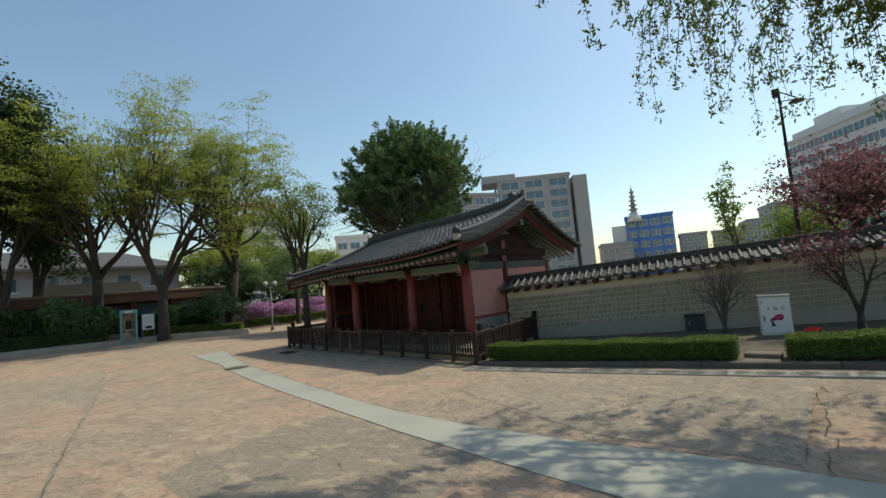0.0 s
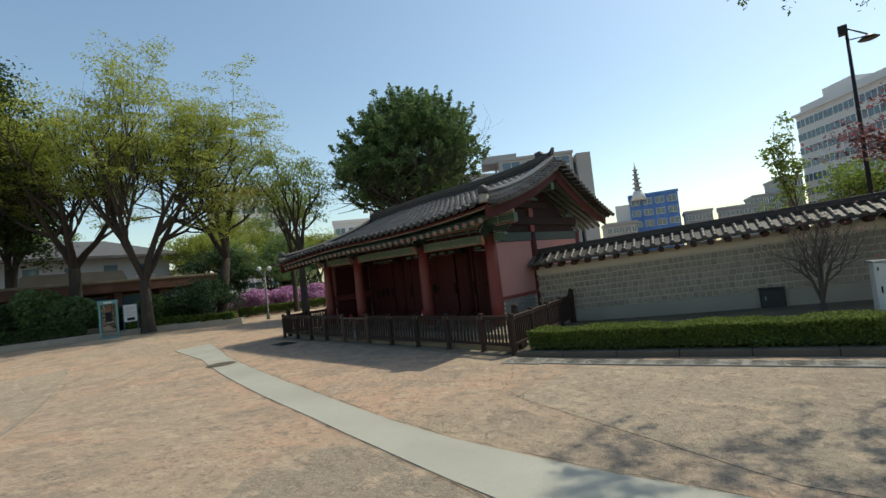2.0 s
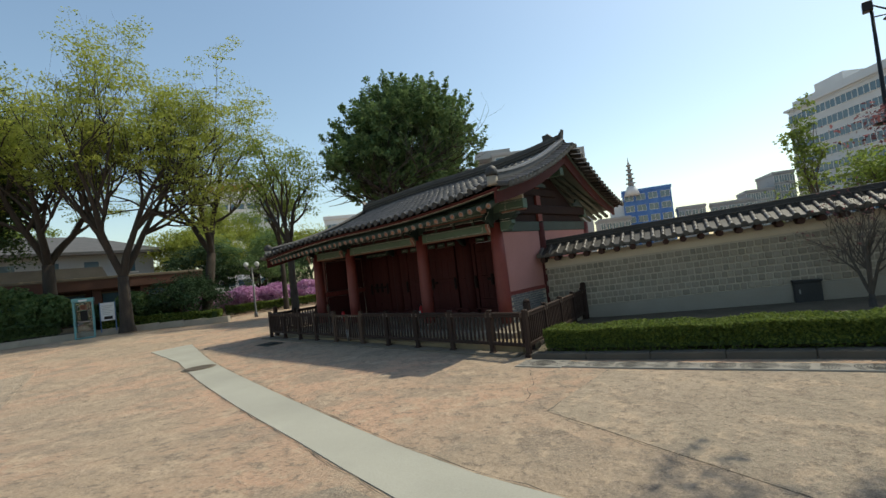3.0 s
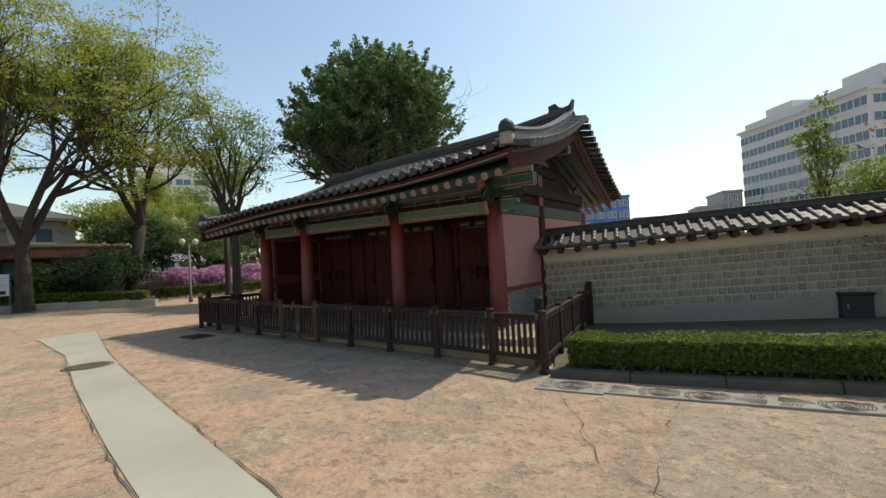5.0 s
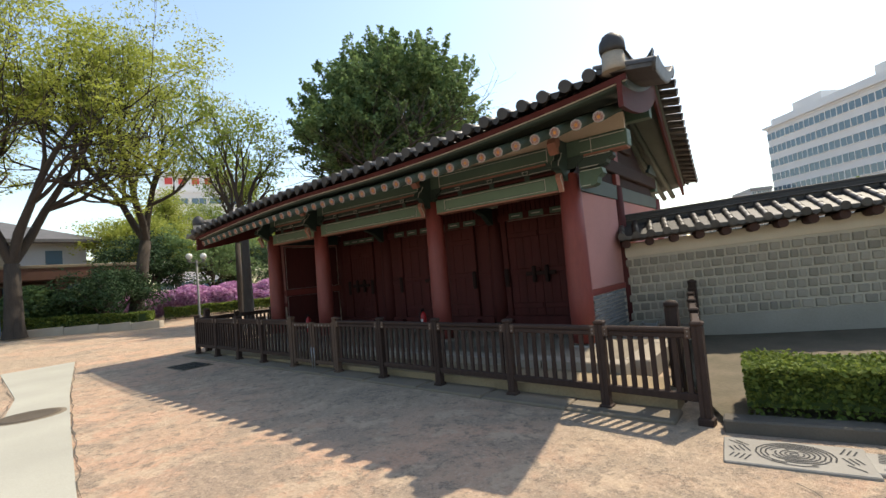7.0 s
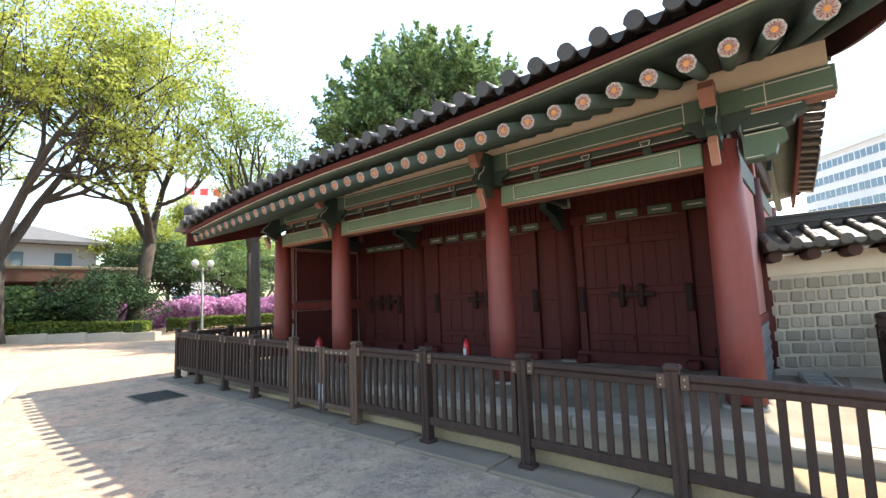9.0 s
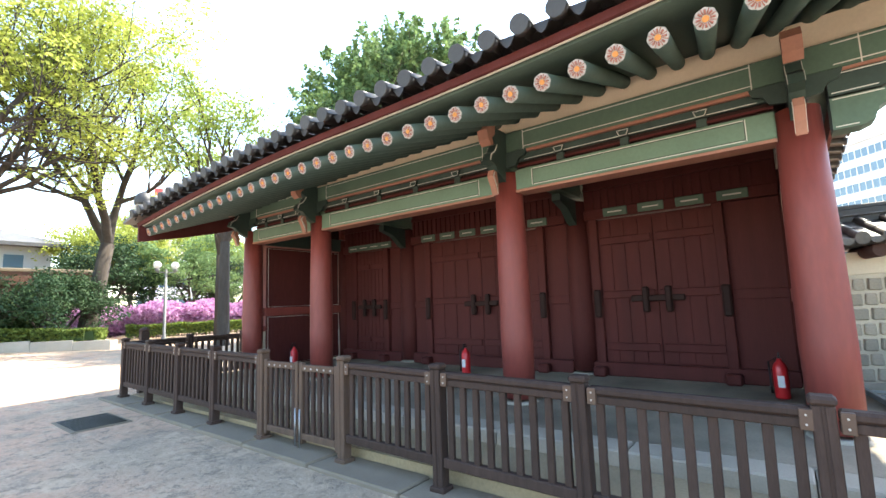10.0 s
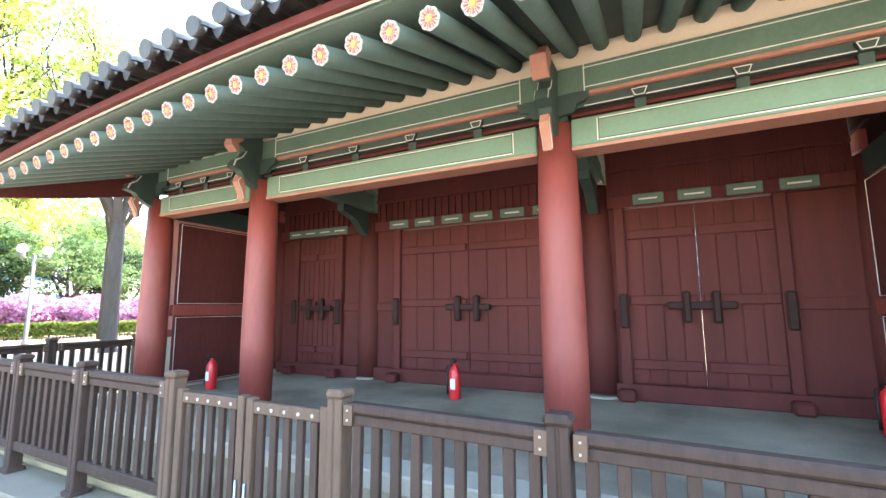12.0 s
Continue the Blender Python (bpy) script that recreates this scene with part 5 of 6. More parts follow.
ribbon("planting_bed", resample([(x + 0.17, y) for x, y in KERB], 40), resample(SOIL_R, 40), M_SOIL, "bare brown soil with thin grass before the wall", "soil", 0.07, 0.12)
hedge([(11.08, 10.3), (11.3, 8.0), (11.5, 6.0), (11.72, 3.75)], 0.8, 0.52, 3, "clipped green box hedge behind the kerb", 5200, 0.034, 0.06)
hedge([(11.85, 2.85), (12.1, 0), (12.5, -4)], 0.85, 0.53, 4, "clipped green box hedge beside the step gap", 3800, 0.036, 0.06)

# ---- trees ----
tree((9.1, 36.9), 17.3, 0.34, 3.0, 11, 38000, 0.09, L_YELLOW, M_BARK, "tall zelkova with three stems and young yellow-green leaves", 4, 0.5, (5, 5, 4), 0.42, crown_r=6.2, tiers=0.75, clump=0.33, flat=1.1)
tree((6.6, 43.4), 16.4, 0.4, 4.4, 12, 28000, 0.105, L_YELLOW, M_BARK, "tall broad tree with young yellow-green leaves", 4, 0.55, (5, 4, 4), 0.45, crown_r=5.6, tiers=0.8, clump=0.34, flat=1.1)
tree((14.5, 39.5), 17.0, 0.36, 4.6, 13, 36000, 0.095, L_YELLOW, M_BARK, "tall straight tree with young yellow-green leaves", 3, 0.5, (6, 5, 4), 0.42, crown_r=7.0, tiers=0.75, clump=0.33, flat=1.1, lean=(0.7, 0.0))
tree((17.7, 32.9), 12.4, 0.26, 4.6, 14, 6000, 0.1, L_FRESH, M_BARK, "slender pruned tree with sparse fresh leaves", 3, 0.42, (4, 3, 2), 0.34, crown_r=2.8)
tree((21.5, 41.0), 12.0, 0.22, 5.0, 15, 5200, 0.12, L_FRESH, M_BARK, "slender tree with sparse fresh leaves", 3, 0.4, (5, 3, 3), 0.45, crown_r=2.8)
tree((24.6, 28.2), 17.2, 0.5, 4.6, 16, 110000, 0.14, L_GREEN, M_BARK, "dense round-crowned ginkgo tree in full green leaf", 5, 0.5, (6, 5, 4), 0.5, 0.5, name="ginkgo_tree", crown_r=5.9, shoots=2200)
tree((25.0, 5.6), 7.0, 0.09, 1.2, 17, 1300, 0.1, L_FRESH, M_BARK_L, "young ginkgo tree with sparse fresh leaves", 1, 0.55, (8, 3, 2), 0.15, 0.8, levels=2, name="young_ginkgo_tree", first=0.95, crown_r=1.1)
tree((22.0, 1.1), 7.0, 0.2, 2.0, 18, 7000, 0.09, L_WINE, M_BARK, "small plum tree with wine-red spring leaves", 4, 0.55, (6, 5, 3), 0.24, name="plum_tree", crown_r=3.6)
tree((26.5, -3.5), 6.8, 0.2, 2.0, 19, 7000, 0.14, L_YELLOW, M_BARK, "small tree with yellow-green young leaves", 4, 0.5, (5, 4, 3), 0.35, crown_r=2.6)
tree((29.0, 3.4), 5.4, 0.16, 1.5, 20, 3200, 0.12, L_FRESH, M_BARK_L, "small bushy tree behind the wall", 4, 0.5, (4, 4, 3), 0.3, crown_r=1.9)
tree((27.5, 6.2), 4.4, 0.1, 0.8, 21, 500, 0.09, L_FRESH, M_BARK_L, "bare bushy shrub tree behind the wall", 5, 0.45, (5, 4, 3), 0.15, crown_r=1.7)
# darker trees at the edge of the yard
for i, (x, y, h) in enumerate(((1.6, 45.5, 21.0), (-2.5, 46.0, 20.0), (3.6, 48.5, 17.0))):
    tree((x, y), h, 0.4, 2.5, 30 + i, 30000, 0.17, L_DARK, M_BARK, "tall dark evergreen tree at the edge of the yard", 2, 0.5, (9, 5, 3), 0.55, 0.25, name="evergreen_tree", first=0.85, crown_r=2.9)
# fresh green wood behind the azaleas
for i, (x, y, h) in enumerate(((23, 60, 10), (29, 57, 9), (36, 60, 10), (-10, 58, 12), (21, 63, 10.5), (8.5, 76, 13), (27, 66, 14), (33, 70, 14))):
    tree((x, y), h, 0.22, 3.0, 50 + i, 15000, 0.14, L_FRESH if i % 2 else L_YELLOW, M_BARK, "light green tree in the wood behind the yard", 3, 0.5, (5, 4, 3), 0.45, crown_r=3.4)
for i, (x, y, h) in enumerate(((18.6, 50.5, 7.0), (23.5, 49.5, 7.6), (28.0, 51.0, 6.8))):
    tree((x, y), h, 0.2, 2.0, 70 + i, 14000, 0.12, L_GREEN if i == 1 else L_PINE, M_BARK, "dark spreading pine tree behind the azaleas", 3, 0.72, (5, 4, 3), 0.4, 0.1, name="pine_tree", crown_r=3.6, tiers=0.7, clump=0.5)
# bare shrubby trees before the wall
tree((15.7, 4.75), 3.3, 0.07, 0.35, 81, 120, 0.05, L_WINE, M_BARK_L, "leafless many-stemmed crape myrtle before the wall", 5, 0.4, (5, 4, 3), 0.1, 0.5, name="crape_myrtle", crown_r=1.3)
tree((16.2, 1.6), 3.6, 0.1, 0.5, 82, 900, 0.07, L_WINE, M_BARK, "crooked small tree with a few red leaves", 3, 0.55, (4, 3, 3), 0.2, 0.5, name="crooked_tree")
shrub((15.2, 2.6), 0.25, 0.25, 0.32, 83, 260, 0.06, L_RED, "small shrub with scarlet flowers", lift_z=0.0)


def willow():
    """A willow whose limbs reach over the yard and hang in thin leafy strands."""
    rg = np.random.default_rng(7)
    th = thing("willow_tree", (13.6, -3.2, ground_z(13.6, -3.2)), "willow tree with long hanging strands of young leaves", "tree")
    o = Vector((13.6, -3.2, ground_z(13.6, -3.2)))
    limbs, centers = [], []
    fork = Vector((0, 0, 4.6))
    limbs.append([(Vector((0, 0, -0.3)), 0.42), (Vector((0.05, 0, 2)), 0.32), (fork, 0.27)])
    for k in range(17):
        f = k / 16
        end = Vector((rg.uniform(6.4, 12.6), rg.uniform(-2.4, 4.7), rg.uniform(9.2, 11.0))) - o
        if k > 12:
            end = Vector((rg.uniform(12, 18), rg.uniform(-8, -2), rg.uniform(8, 10.5))) - o
        mid = fork.lerp(end, 0.5) + Vector((0, 0, 1.1))
        limb = [(fork, 0.11), (fork.lerp(mid, 0.6), 0.08), (mid, 0.06), (mid.lerp(end, 0.6), 0.035), (end, 0.015)]
        limbs.append(limb)
        for j in range(17):
            a = rg.uniform(0.35, 1.0)
            p = fork.lerp(mid, a * 2) if a < 0.5 else mid.lerp(end, a * 2 - 1)
            n = int(rg.uniform(6, 11))
            low = rg.uniform(5.7, 8.0)
            drop = max(0.6, p.z + o.z - low)
            side = Vector((rg.normal() * 0.9, rg.normal() * 0.9, 0))
            st = []
            for i in range(n + 1):
                t = i / n
                q = p + side * math.sin(t * 1.6) + Vector((0, 0, -drop * t * t * 0.75 - drop * 0.25 * t))
                q += Vector((rg.normal() * 0.07, rg.normal() * 0.07, 0))
                st.append((q, 0.014 * (1 - t) + 0.004))
                for _ in range(44):
                    if rg.uniform() < 0.85:
                        centers.append(tuple(q + Vector((rg.normal() * 0.07, rg.normal() * 0.07, rg.normal() * drop * 0.35 / n))))
            limbs.append(st)
    part("trunk", tubes("trunk", limbs, M_BARK, 5), None, th)
    part("crown", leaf_mesh("crown", np.array(centers), 0.042, L_WILLOW, 7, 0.0, 2.6, 1.2), None, th)


willow()

# ---- planter bed at the end of the yard ----
BED = [(-9.0, 46.5), (0.5, 40.6), (7.1, 38.1), (11.0, 36.9), (14.2, 35.7), (14.9, 36.1), (15.1, 37.6), (14.6, 42.0)]
bed = resample(BED, 26)
for a, b in zip(bed, bed[1:]):
    d = math.hypot(b[0] - a[0], b[1] - a[1])
    ob = setting("kerb", boxm(0, d - 0.006, 0, 0.2, -0.2, 0.36, 0.015), M_GRANITE, "pale granite kerb of the planting bed", "kerb")
    ob.matrix_world = pose(a[0], a[1], ground_z(*a), 0, 0, math.degrees(math.atan2(b[1] - a[1], b[0] - a[0])))
bm = bmesh.new()
fr = [bm.verts.new((x + 0.05, y + 0.12, ground_z(x, y) + 0.3)) for x, y in resample(BED[:5], 20)]
bk = [bm.verts.new((x + 0.05, 50.0, ground_z(x, 50) + 0.4)) for x, y in resample(BED[:5], 20)]
for i in range(19):
    bm.faces.new((fr[i], fr[i + 1], bk[i + 1], bk[i]))
setting("planting_bed", bm, M_SOIL, "dark soil of the planting bed", "soil")
hedge([(-9, 47.2), (0.7, 41.2), (6.3, 39.0)], 0.9, 0.75, 5, "low dark clipped hedge along the bed", 700, 0.11, 0.3, L_DARK)
hedge([(8.2, 38.3), (11.2, 37.4), (13.7, 36.5), (14.4, 37.6)], 0.8, 0.55, 6, "low clipped hedge along the bed", 1100, 0.09, 0.3)
SH = [((2.0, 43.0), 2.4, 1.4, 2.6, L_DARK), ((-2.5, 45.0), 2.6, 1.5, 2.8, L_DARK), ((4.5, 42.2), 1.8, 1.2, 3.2, L_GREEN), ((9.9, 39.3), 1.6, 1.0, 2.1, L_GREEN), ((11.4, 38.8), 1.4, 0.9, 1.9, L_DARK), ((8.6, 40.2), 1.2, 1.0, 1.5, L_DARK), ((-6.5, 48.0), 2.5, 1.6, 3.0, L_DARK), ((6.2, 41.0), 1.6, 1.0, 2.4, L_GREEN)]
for i, (p, rx, ry, h, m) in enumerate(SH):
    shrub(p, rx, ry, h, 100 + i, 5200, 0.13, m, "rounded evergreen shrub in the planting bed", lift_z=0.3)
for x, y, h in ((12.6, 38.3, 2.9), (13.7, 39.4, 3.1)):
    tree((x, y), h, 0.1, 0.45, 140 + int(x), 9000, 0.075, L_PINE, M_BARK, "low spreading dwarf pine in the planting bed", 5, 0.7, (4, 4, 3), 0.3, 0.2, name="dwarf_pine", crown_r=1.9, tiers=0.42, clump=0.5)
shrub((11.9, 37.9), 0.3, 0.25, 0.4, 121, 260, 0.08, L_RED, "small clump of scarlet flowers", "flowers", 0.5, "flower_clump")
for i, (x, y, rx) in enumerate(((17.3, 46.5, 2.3), (20.0, 45.6, 2.4), (22.8, 44.8, 2.3), (25.4, 44.2, 2.0), (0.5, 43.6, 1.6))):
    shrub((x, y), rx, 1.5, 2.1 if x > 5 else 1.9, 130 + i, 9000, 0.13, L_PINK, "azalea bush covered in purple-pink flowers", "azalea", 0.15, "azalea_bush")
hedge([(17.4, 43.4), (21.5, 42.2), (25.5, 41.2)], 1.0, 0.75, 8, "clipped green hedge before the azaleas", 900, 0.1, 0.1)

# ---- telephone booth, notice board, lamps ----
M_TEAL = mat("teal_enamel", (0.12, 0.3, 0.31), 0.45, vary=0.15, bump=0.03)
M_PANE = glass("clear_pane", (0.85, 0.92, 0.92), 0.02)
M_PANE.node_tree.nodes["Principled BSDF"].inputs["Transmission Weight"].default_value = 0.95
M_SIGN = mat("white_sign_panel", (0.62, 0.63, 0.63), 0.5, vary=0.1, bump=0)


def booth():
    th = thing("telephone_booth", (6.75, 37.55, ground_z(6.75, 37.55) - 0.02), "teal metal telephone booth with glass sides", "telephone booth", rz=-12)
    w = 0.95
    for x in (0, w - 0.09):
        for y in (0, w - 0.09):
            part("frame_post", boxm(x, x + 0.09, y, y + 0.09, 0, 2.28, 0.008), M_TEAL, th)
    part("roof", boxm(-0.03, w + 0.03, -0.03, w + 0.03, 2.1, 2.32, 0.02), M_TEAL, th)
    part("floor", boxm(0.02, w - 0.02, 0.02, w - 0.02, 0, 0.08, 0.01), M_TEAL, th)
    part("header_sign", boxm(0.28, 0.66, -0.036, -0.03, 2.14, 2.24), M_SIGN, th, "small white sign on the roof edge")
    for z in (0.1, 1.0):
        part("side_rail", boxm(0.0, 0.05, 0.09, w - 0.09, z, z + 0.06, 0.005), M_TEAL, th)
        part("side_rail", boxm(w - 0.05, w, 0.09, w - 0.09, z, z + 0.06, 0.005), M_TEAL, th)
    for x in (0.02, w - 0.03):
        p = part("pane", boxm(x, x + 0.01, 0.09, w - 0.09, 0.16, 2.1), M_PANE, th)
    part("back_pane", boxm(0.09, w - 0.09, w - 0.06, w - 0.045, 0.1, 2.1), M_PANE, th)
    ph = part("telephone", boxm(0.3, 0.62, w - 0.3, w - 0.06, 1.0, 1.6, 0.02), M_IRON, th, "dark pay telephone on its shelf")
    part("shelf", boxm(0.25, 0.7, w - 0.34, w - 0.06, 0.94, 0.99, 0.01), M_METAL, th)
    # salmon panel stands in for the pinkish reflection by the telephone
    part("pink_reflection", boxm(0.3, 0.6, w - 0.09, w - 0.065, 1.65, 1.95, 0.01), M_SALMON, th, "pinkish reflection above the telephone, made as a panel")


booth()


def notice_board():
    th = thing("notice_board", (8.0, 37.75, ground_z(8.0, 37.75) + 0.2), "white notice board on blue posts beside the booth", "notice board", rz=-14)
    M_BLUE = mat("blue_post_paint", (0.08, 0.16, 0.3), 0.5, vary=0.1, bump=0)
    for x in (0, 0.72):
        part("post", boxm(x, x + 0.05, -0.02, 0.03, 0, 1.75, 0.005), M_BLUE, th)
    bd = part("board", boxm(0.05, 0.72, -0.015, 0.02, 0.65, 1.7, 0.005), M_SIGN, th)
    for k in range(6):
        part("text_bar", boxm(0.12, 0.64 - 0.07 * (k % 3), -0.019, -0.0155, 1.5 - 0.1 * k, 1.53 - 0.1 * k), M_METAL, bd)
    part("picture", boxm(0.2, 0.6, -0.019, -0.0155, 0.72, 0.9), M_IRON, bd)


notice_board()


def globe_lamp():
    x, y = 17.0, 37.2
    th = thing("globe_lamp", (x, y, ground_z(x, y)), "dark lamp post with two white globes", "street lamp")
    M_POLE = mat("dark_grey_pole", (0.12, 0.12, 0.115), 0.5, vary=0.1, bump=0)
    M_GLOBE = mat("opal_globe", (0.55, 0.55, 0.53), 0.25, vary=0.03, bump=0)
    part("pole", lathe(bmesh.new(), [(0.13, 0), (0.12, 0.3), (0.07, 0.4), (0.055, 3.6)], 14), M_POLE, th)
    part("arm", box(rod(bmesh.new(), (-0.4, 0, 3.5), (0.4, 0, 3.5), 0.025), -0.05, 0.05, -0.05, 0.05, 3.4, 3.65, 0.01), M_POLE, th)
    for s in (-1, 1):
        bm = bmesh.new()
        bmesh.ops.create_uvsphere(bm, u_segments=20, v_segments=12, radius=0.18, matrix=Matrix.Translation((s * 0.4, 0, 3.85)))
        for f in bm.faces:
            f.smooth = True
        g = part("globe", bm, M_GLOBE, th, "white glass globe")
        part("collar", lathe(bmesh.new(), [(0.03, 3.5), (0.09, 3.56), (0.12, 3.66)], 12, 0, (s * 0.4, 0, 0)), M_POLE, th)


globe_lamp()


def tall_lamp():
    th = thing("street_lamp", (26.0, 3.3, ground_z(26.0, 3.3) + 0.2), "tall dark street lamp mast with two small lamps", "street lamp")
    part("mast", lathe(bmesh.new(), [(0.11, 0), (0.1, 1), (0.075, 6), (0.05, 10.0)], 12), M_IRON, th)
    part("arm", rod(rod(bmesh.new(), (0, 0, 9.9), (0.2, -0.62, 9.45), 0.03), (0, 0, 9.4), (0.2, -0.62, 9.4), 0.025), M_IRON, th)
    part("lamp_head", lathe(bmesh.new(), [(0.06, 0.2), (0.2, 0.12), (0.34, 0.02), (0.3, 0.0), (0.1, -0.03)], 14, 0, (0.2, -0.62, 9.25)), M_IRON, th, "flat dark lamp head")
    part("lamp_ring", lathe(bmesh.new(), [(0.12, 0.15), (0.42, 0.06), (0.44, 0.0), (0.12, -0.04)], 16, 0, (0, 0, 5.3)), M_IRON, th, "round dark lamp on the mast")
    part("bracket", boxm(-0.22, 0.12, -0.05, 0.25, 9.65, 10.02, 0.02), M_IRON, th)


tall_lamp()
lamp2 = thing("street_lamp", (30.0, 1.2, 0.2), "slender dark street lamp behind the wall", "street lamp")
part("mast", lathe(bmesh.new(), [(0.1, 0), (0.07, 5.5)], 10), M_IRON, lamp2)
part("lamp_head", lathe(bmesh.new(), [(0.08, 5.5), (0.22, 5.7), (0.2, 6.0), (0.05, 6.1)], 12), M_IRON, lamp2)

# ---- small things ----
M_EXT = mat("red_enamel", (0.5, 0.015, 0.02), 0.35, vary=0.1, bump=0)


def extinguisher(x, y):
    th = thing("fire_extinguisher", (x, y, FLOOR), "red fire extinguisher standing on the platform", "fire extinguisher", "fire extinguishers")
    part("cylinder", lathe(bmesh.new(), [(0.075, 0), (0.08, 0.02), (0.08, 0.36), (0.06, 0.42), (0.03, 0.45), (0.025, 0.48)], 18), M_EXT, th)
    part("label", boxm(-0.084, -0.07, -0.035, 0.035, 0.14, 0.28), M_SIGN, th, "white printed label")
    part("handle", box(boxm(-0.08, 0.05, -0.012, 0.012, 0.5, 0.52), -0.09, 0.02, -0.01, 0.01, 0.54, 0.555), M_IRON, th)
    part("hose", tubes("hose", [[(Vector((0, 0.03, 0.49)), 0.012), (Vector((-0.03, 0.11, 0.44)), 0.012), (Vector((-0.03, 0.105, 0.2)), 0.012), (Vector((-0.03, 0.1, 0.06)), 0.018)]], M_IRON), None, th)


for x, y in ((14.55, 17.85), (13.6, 21.75), (14.68, 13.2)):
    extinguisher(x, y)
# manhole cover and gully grate
mh = thing("manhole_cover", (6.75, 19.35, ground_z(6.75, 19.35) + 0.012), "round iron manhole cover in the concrete strip", "manhole cover")
part("frame", lathe(bmesh.new(), [(0.46, -0.03), (0.46, 0.004), (0.4, 0.006)], 28), M_KERB, mh)
part("lid", lathe(bmesh.new(), [(0.39, -0.02), (0.39, 0.012), (0.3, 0.014), (0.28, 0.01), (0.1, 0.012)], 28), mat("rusty_iron", (0.11, 0.085, 0.06), 0.8, 0.3, vary=0.3, bump=0.3), mh)
gr = thing("gully_grate", (9.85, 21.2, ground_z(9.85, 21.2)), "iron gully grate set in the ground beside the fence", "drain grate")
part("frame", boxm(-0.35, 0.35, -0.5, 0.5, -0.05, 0.01, 0.005), M_KERB, gr)
for k in range(12):
    part("bar", boxm(-0.3, 0.3, -0.44 + 0.075 * k, -0.4 + 0.075 * k, 0.008, 0.022), M_IRON, gr)
lad = thing("ladder", (14.1, 11.9, ground_z(14, 11.9)), "low metal ladder lying by the gable", "ladder", rz=8)
for y in (0, 0.3):
    part("rail", boxm(0, 1.3, y, y + 0.04, 0.34, 0.4), M_METAL, lad)
for k in range(5):
    part("rung", boxm(0.1 + 0.26 * k, 0.13 + 0.26 * k, 0.04, 0.3, 0.355, 0.385), M_METAL, lad)
# step stones through the hedge gap
for k, (x, y) in enumerate(((11.5, 3.3), (11.9, 3.3))):
    part_ = setting("step", boxm(x - 0.15, x + 0.25, y - 0.35, y + 0.35, -0.1, ground_z(x, y) + 0.1 + 0.1 * k, 0.02), M_KERB, "rough granite step through the hedge", "step")

# ---- buildings ----
M_BLD = mat("pale_concrete_facade", (0.6, 0.6, 0.6), 0.85, vary=0.1, scale=0.2, fine=4, bump=0.05)
M_BLD2 = mat("grey_concrete_facade", (0.36, 0.355, 0.35), 0.85, vary=0.12, scale=0.2, fine=4, bump=0.05)
M_BLDW = mat("white_facade", (0.72, 0.71, 0.69), 0.8, vary=0.06, scale=0.2, fine=4, bump=0.03)
M_BLUEF = mat("blue_cladding", (0.02, 0.11, 0.4), 0.5, vary=0.35, scale=0.5, fine=3, bump=0.03, second=(0.1, 0.25, 0.55))
M_WIN = glass("window_glass", (0.07, 0.12, 0.16), 0.06)
M_BROWN = mat("brown_stone_cladding", (0.1, 0.042, 0.028), 0.8, vary=0.25, scale=0.8, fine=12, bump=0.1)
M_ROOFT = mat("dark_roof_tile_far", (0.1, 0.095, 0.09), 0.7, vary=0.3, scale=1.5, fine=10, bump=0.3)


def block(name, corner_a, corner_b, depth, z1, label, material, rows, cols, win, sides=0, z0=-1.0, parapet=0.8, first=0.12, group=""):
    """A building whose front runs from corner_a to corner_b, with recessed windows in rows."""
    a, b = Vector((*corner_a, 0)), Vector((*corner_b, 0))
    n = (b - a).length
    turn = math.degrees(math.atan2(b.y - a.y, b.x - a.x))
    th = thing(name, (*corner_a, z0), label, "building", group, rz=turn)
    h = z1 - z0
    part("wall", boxm(0, n, 0, depth, 0, h), material, th)
    part("roof", boxm(-0.25, n + 0.25, -0.25, depth + 0.25, h, h + parapet, 0.05), material, th)
    cw, rh = n / cols, (h * (1 - first)) / rows
    fw, fh = win
    me = mesh_of("pane", boxm(0, cw * fw, -0.1, 0.02, 0, rh * fh), M_WIN)
    fr = bmesh.new()
    for q in ((-0.12, cw * fw + 0.12, -0.12, 0), (-0.12, cw * fw + 0.12, rh * fh, rh * fh + 0.1)):
        box(fr, q[0], q[1], -0.2, 0.02, q[2], q[3])
    for x in (-0.12, cw * fw / 2 - 0.04, cw * fw):
        box(fr, x, x + 0.09, -0.16, 0.02, 0, rh * fh)
    frm = mesh_of("window_frame", fr, M_BLDW)
    for r2 in range(rows):
        for c in range(cols):
            ob = new("window", me)
            ob.parent = th
            ob.matrix_local = pose(c * cw + cw * (1 - fw) / 2, 0, h * first + r2 * rh + rh * (1 - fh) / 2)
            w = new("window_frame", frm)
            w.parent = ob
    for c in range(sides):
        for r2 in range(rows):
            ob = new("window", me)
            ob.parent = th
            sw = depth / sides
            ob.matrix_local = pose(0, depth - (c * sw + sw * (1 - fw) / 2), h * first + r2 * rh + rh * (1 - fh) / 2, 0, 0, -90)
            if cw * fw > sw * 0.95:
                ob.scale = (sw * 0.6 / (cw * fw), 1, 1)
    return th


# large hotel-like block behind the wall, and its neighbours
hb = block("office_building", (166.0, 12.3), (138.0, -12.0), 22, 34.3, "large pale eight-storey building with rows of windows", M_BLD, 8, 12, (0.93, 0.52), 3, parapet=1.2)
part("top_storey", boxm(0.6, 36.0, 1.0, 20, 36.5, 38.4), M_BLD, hb)
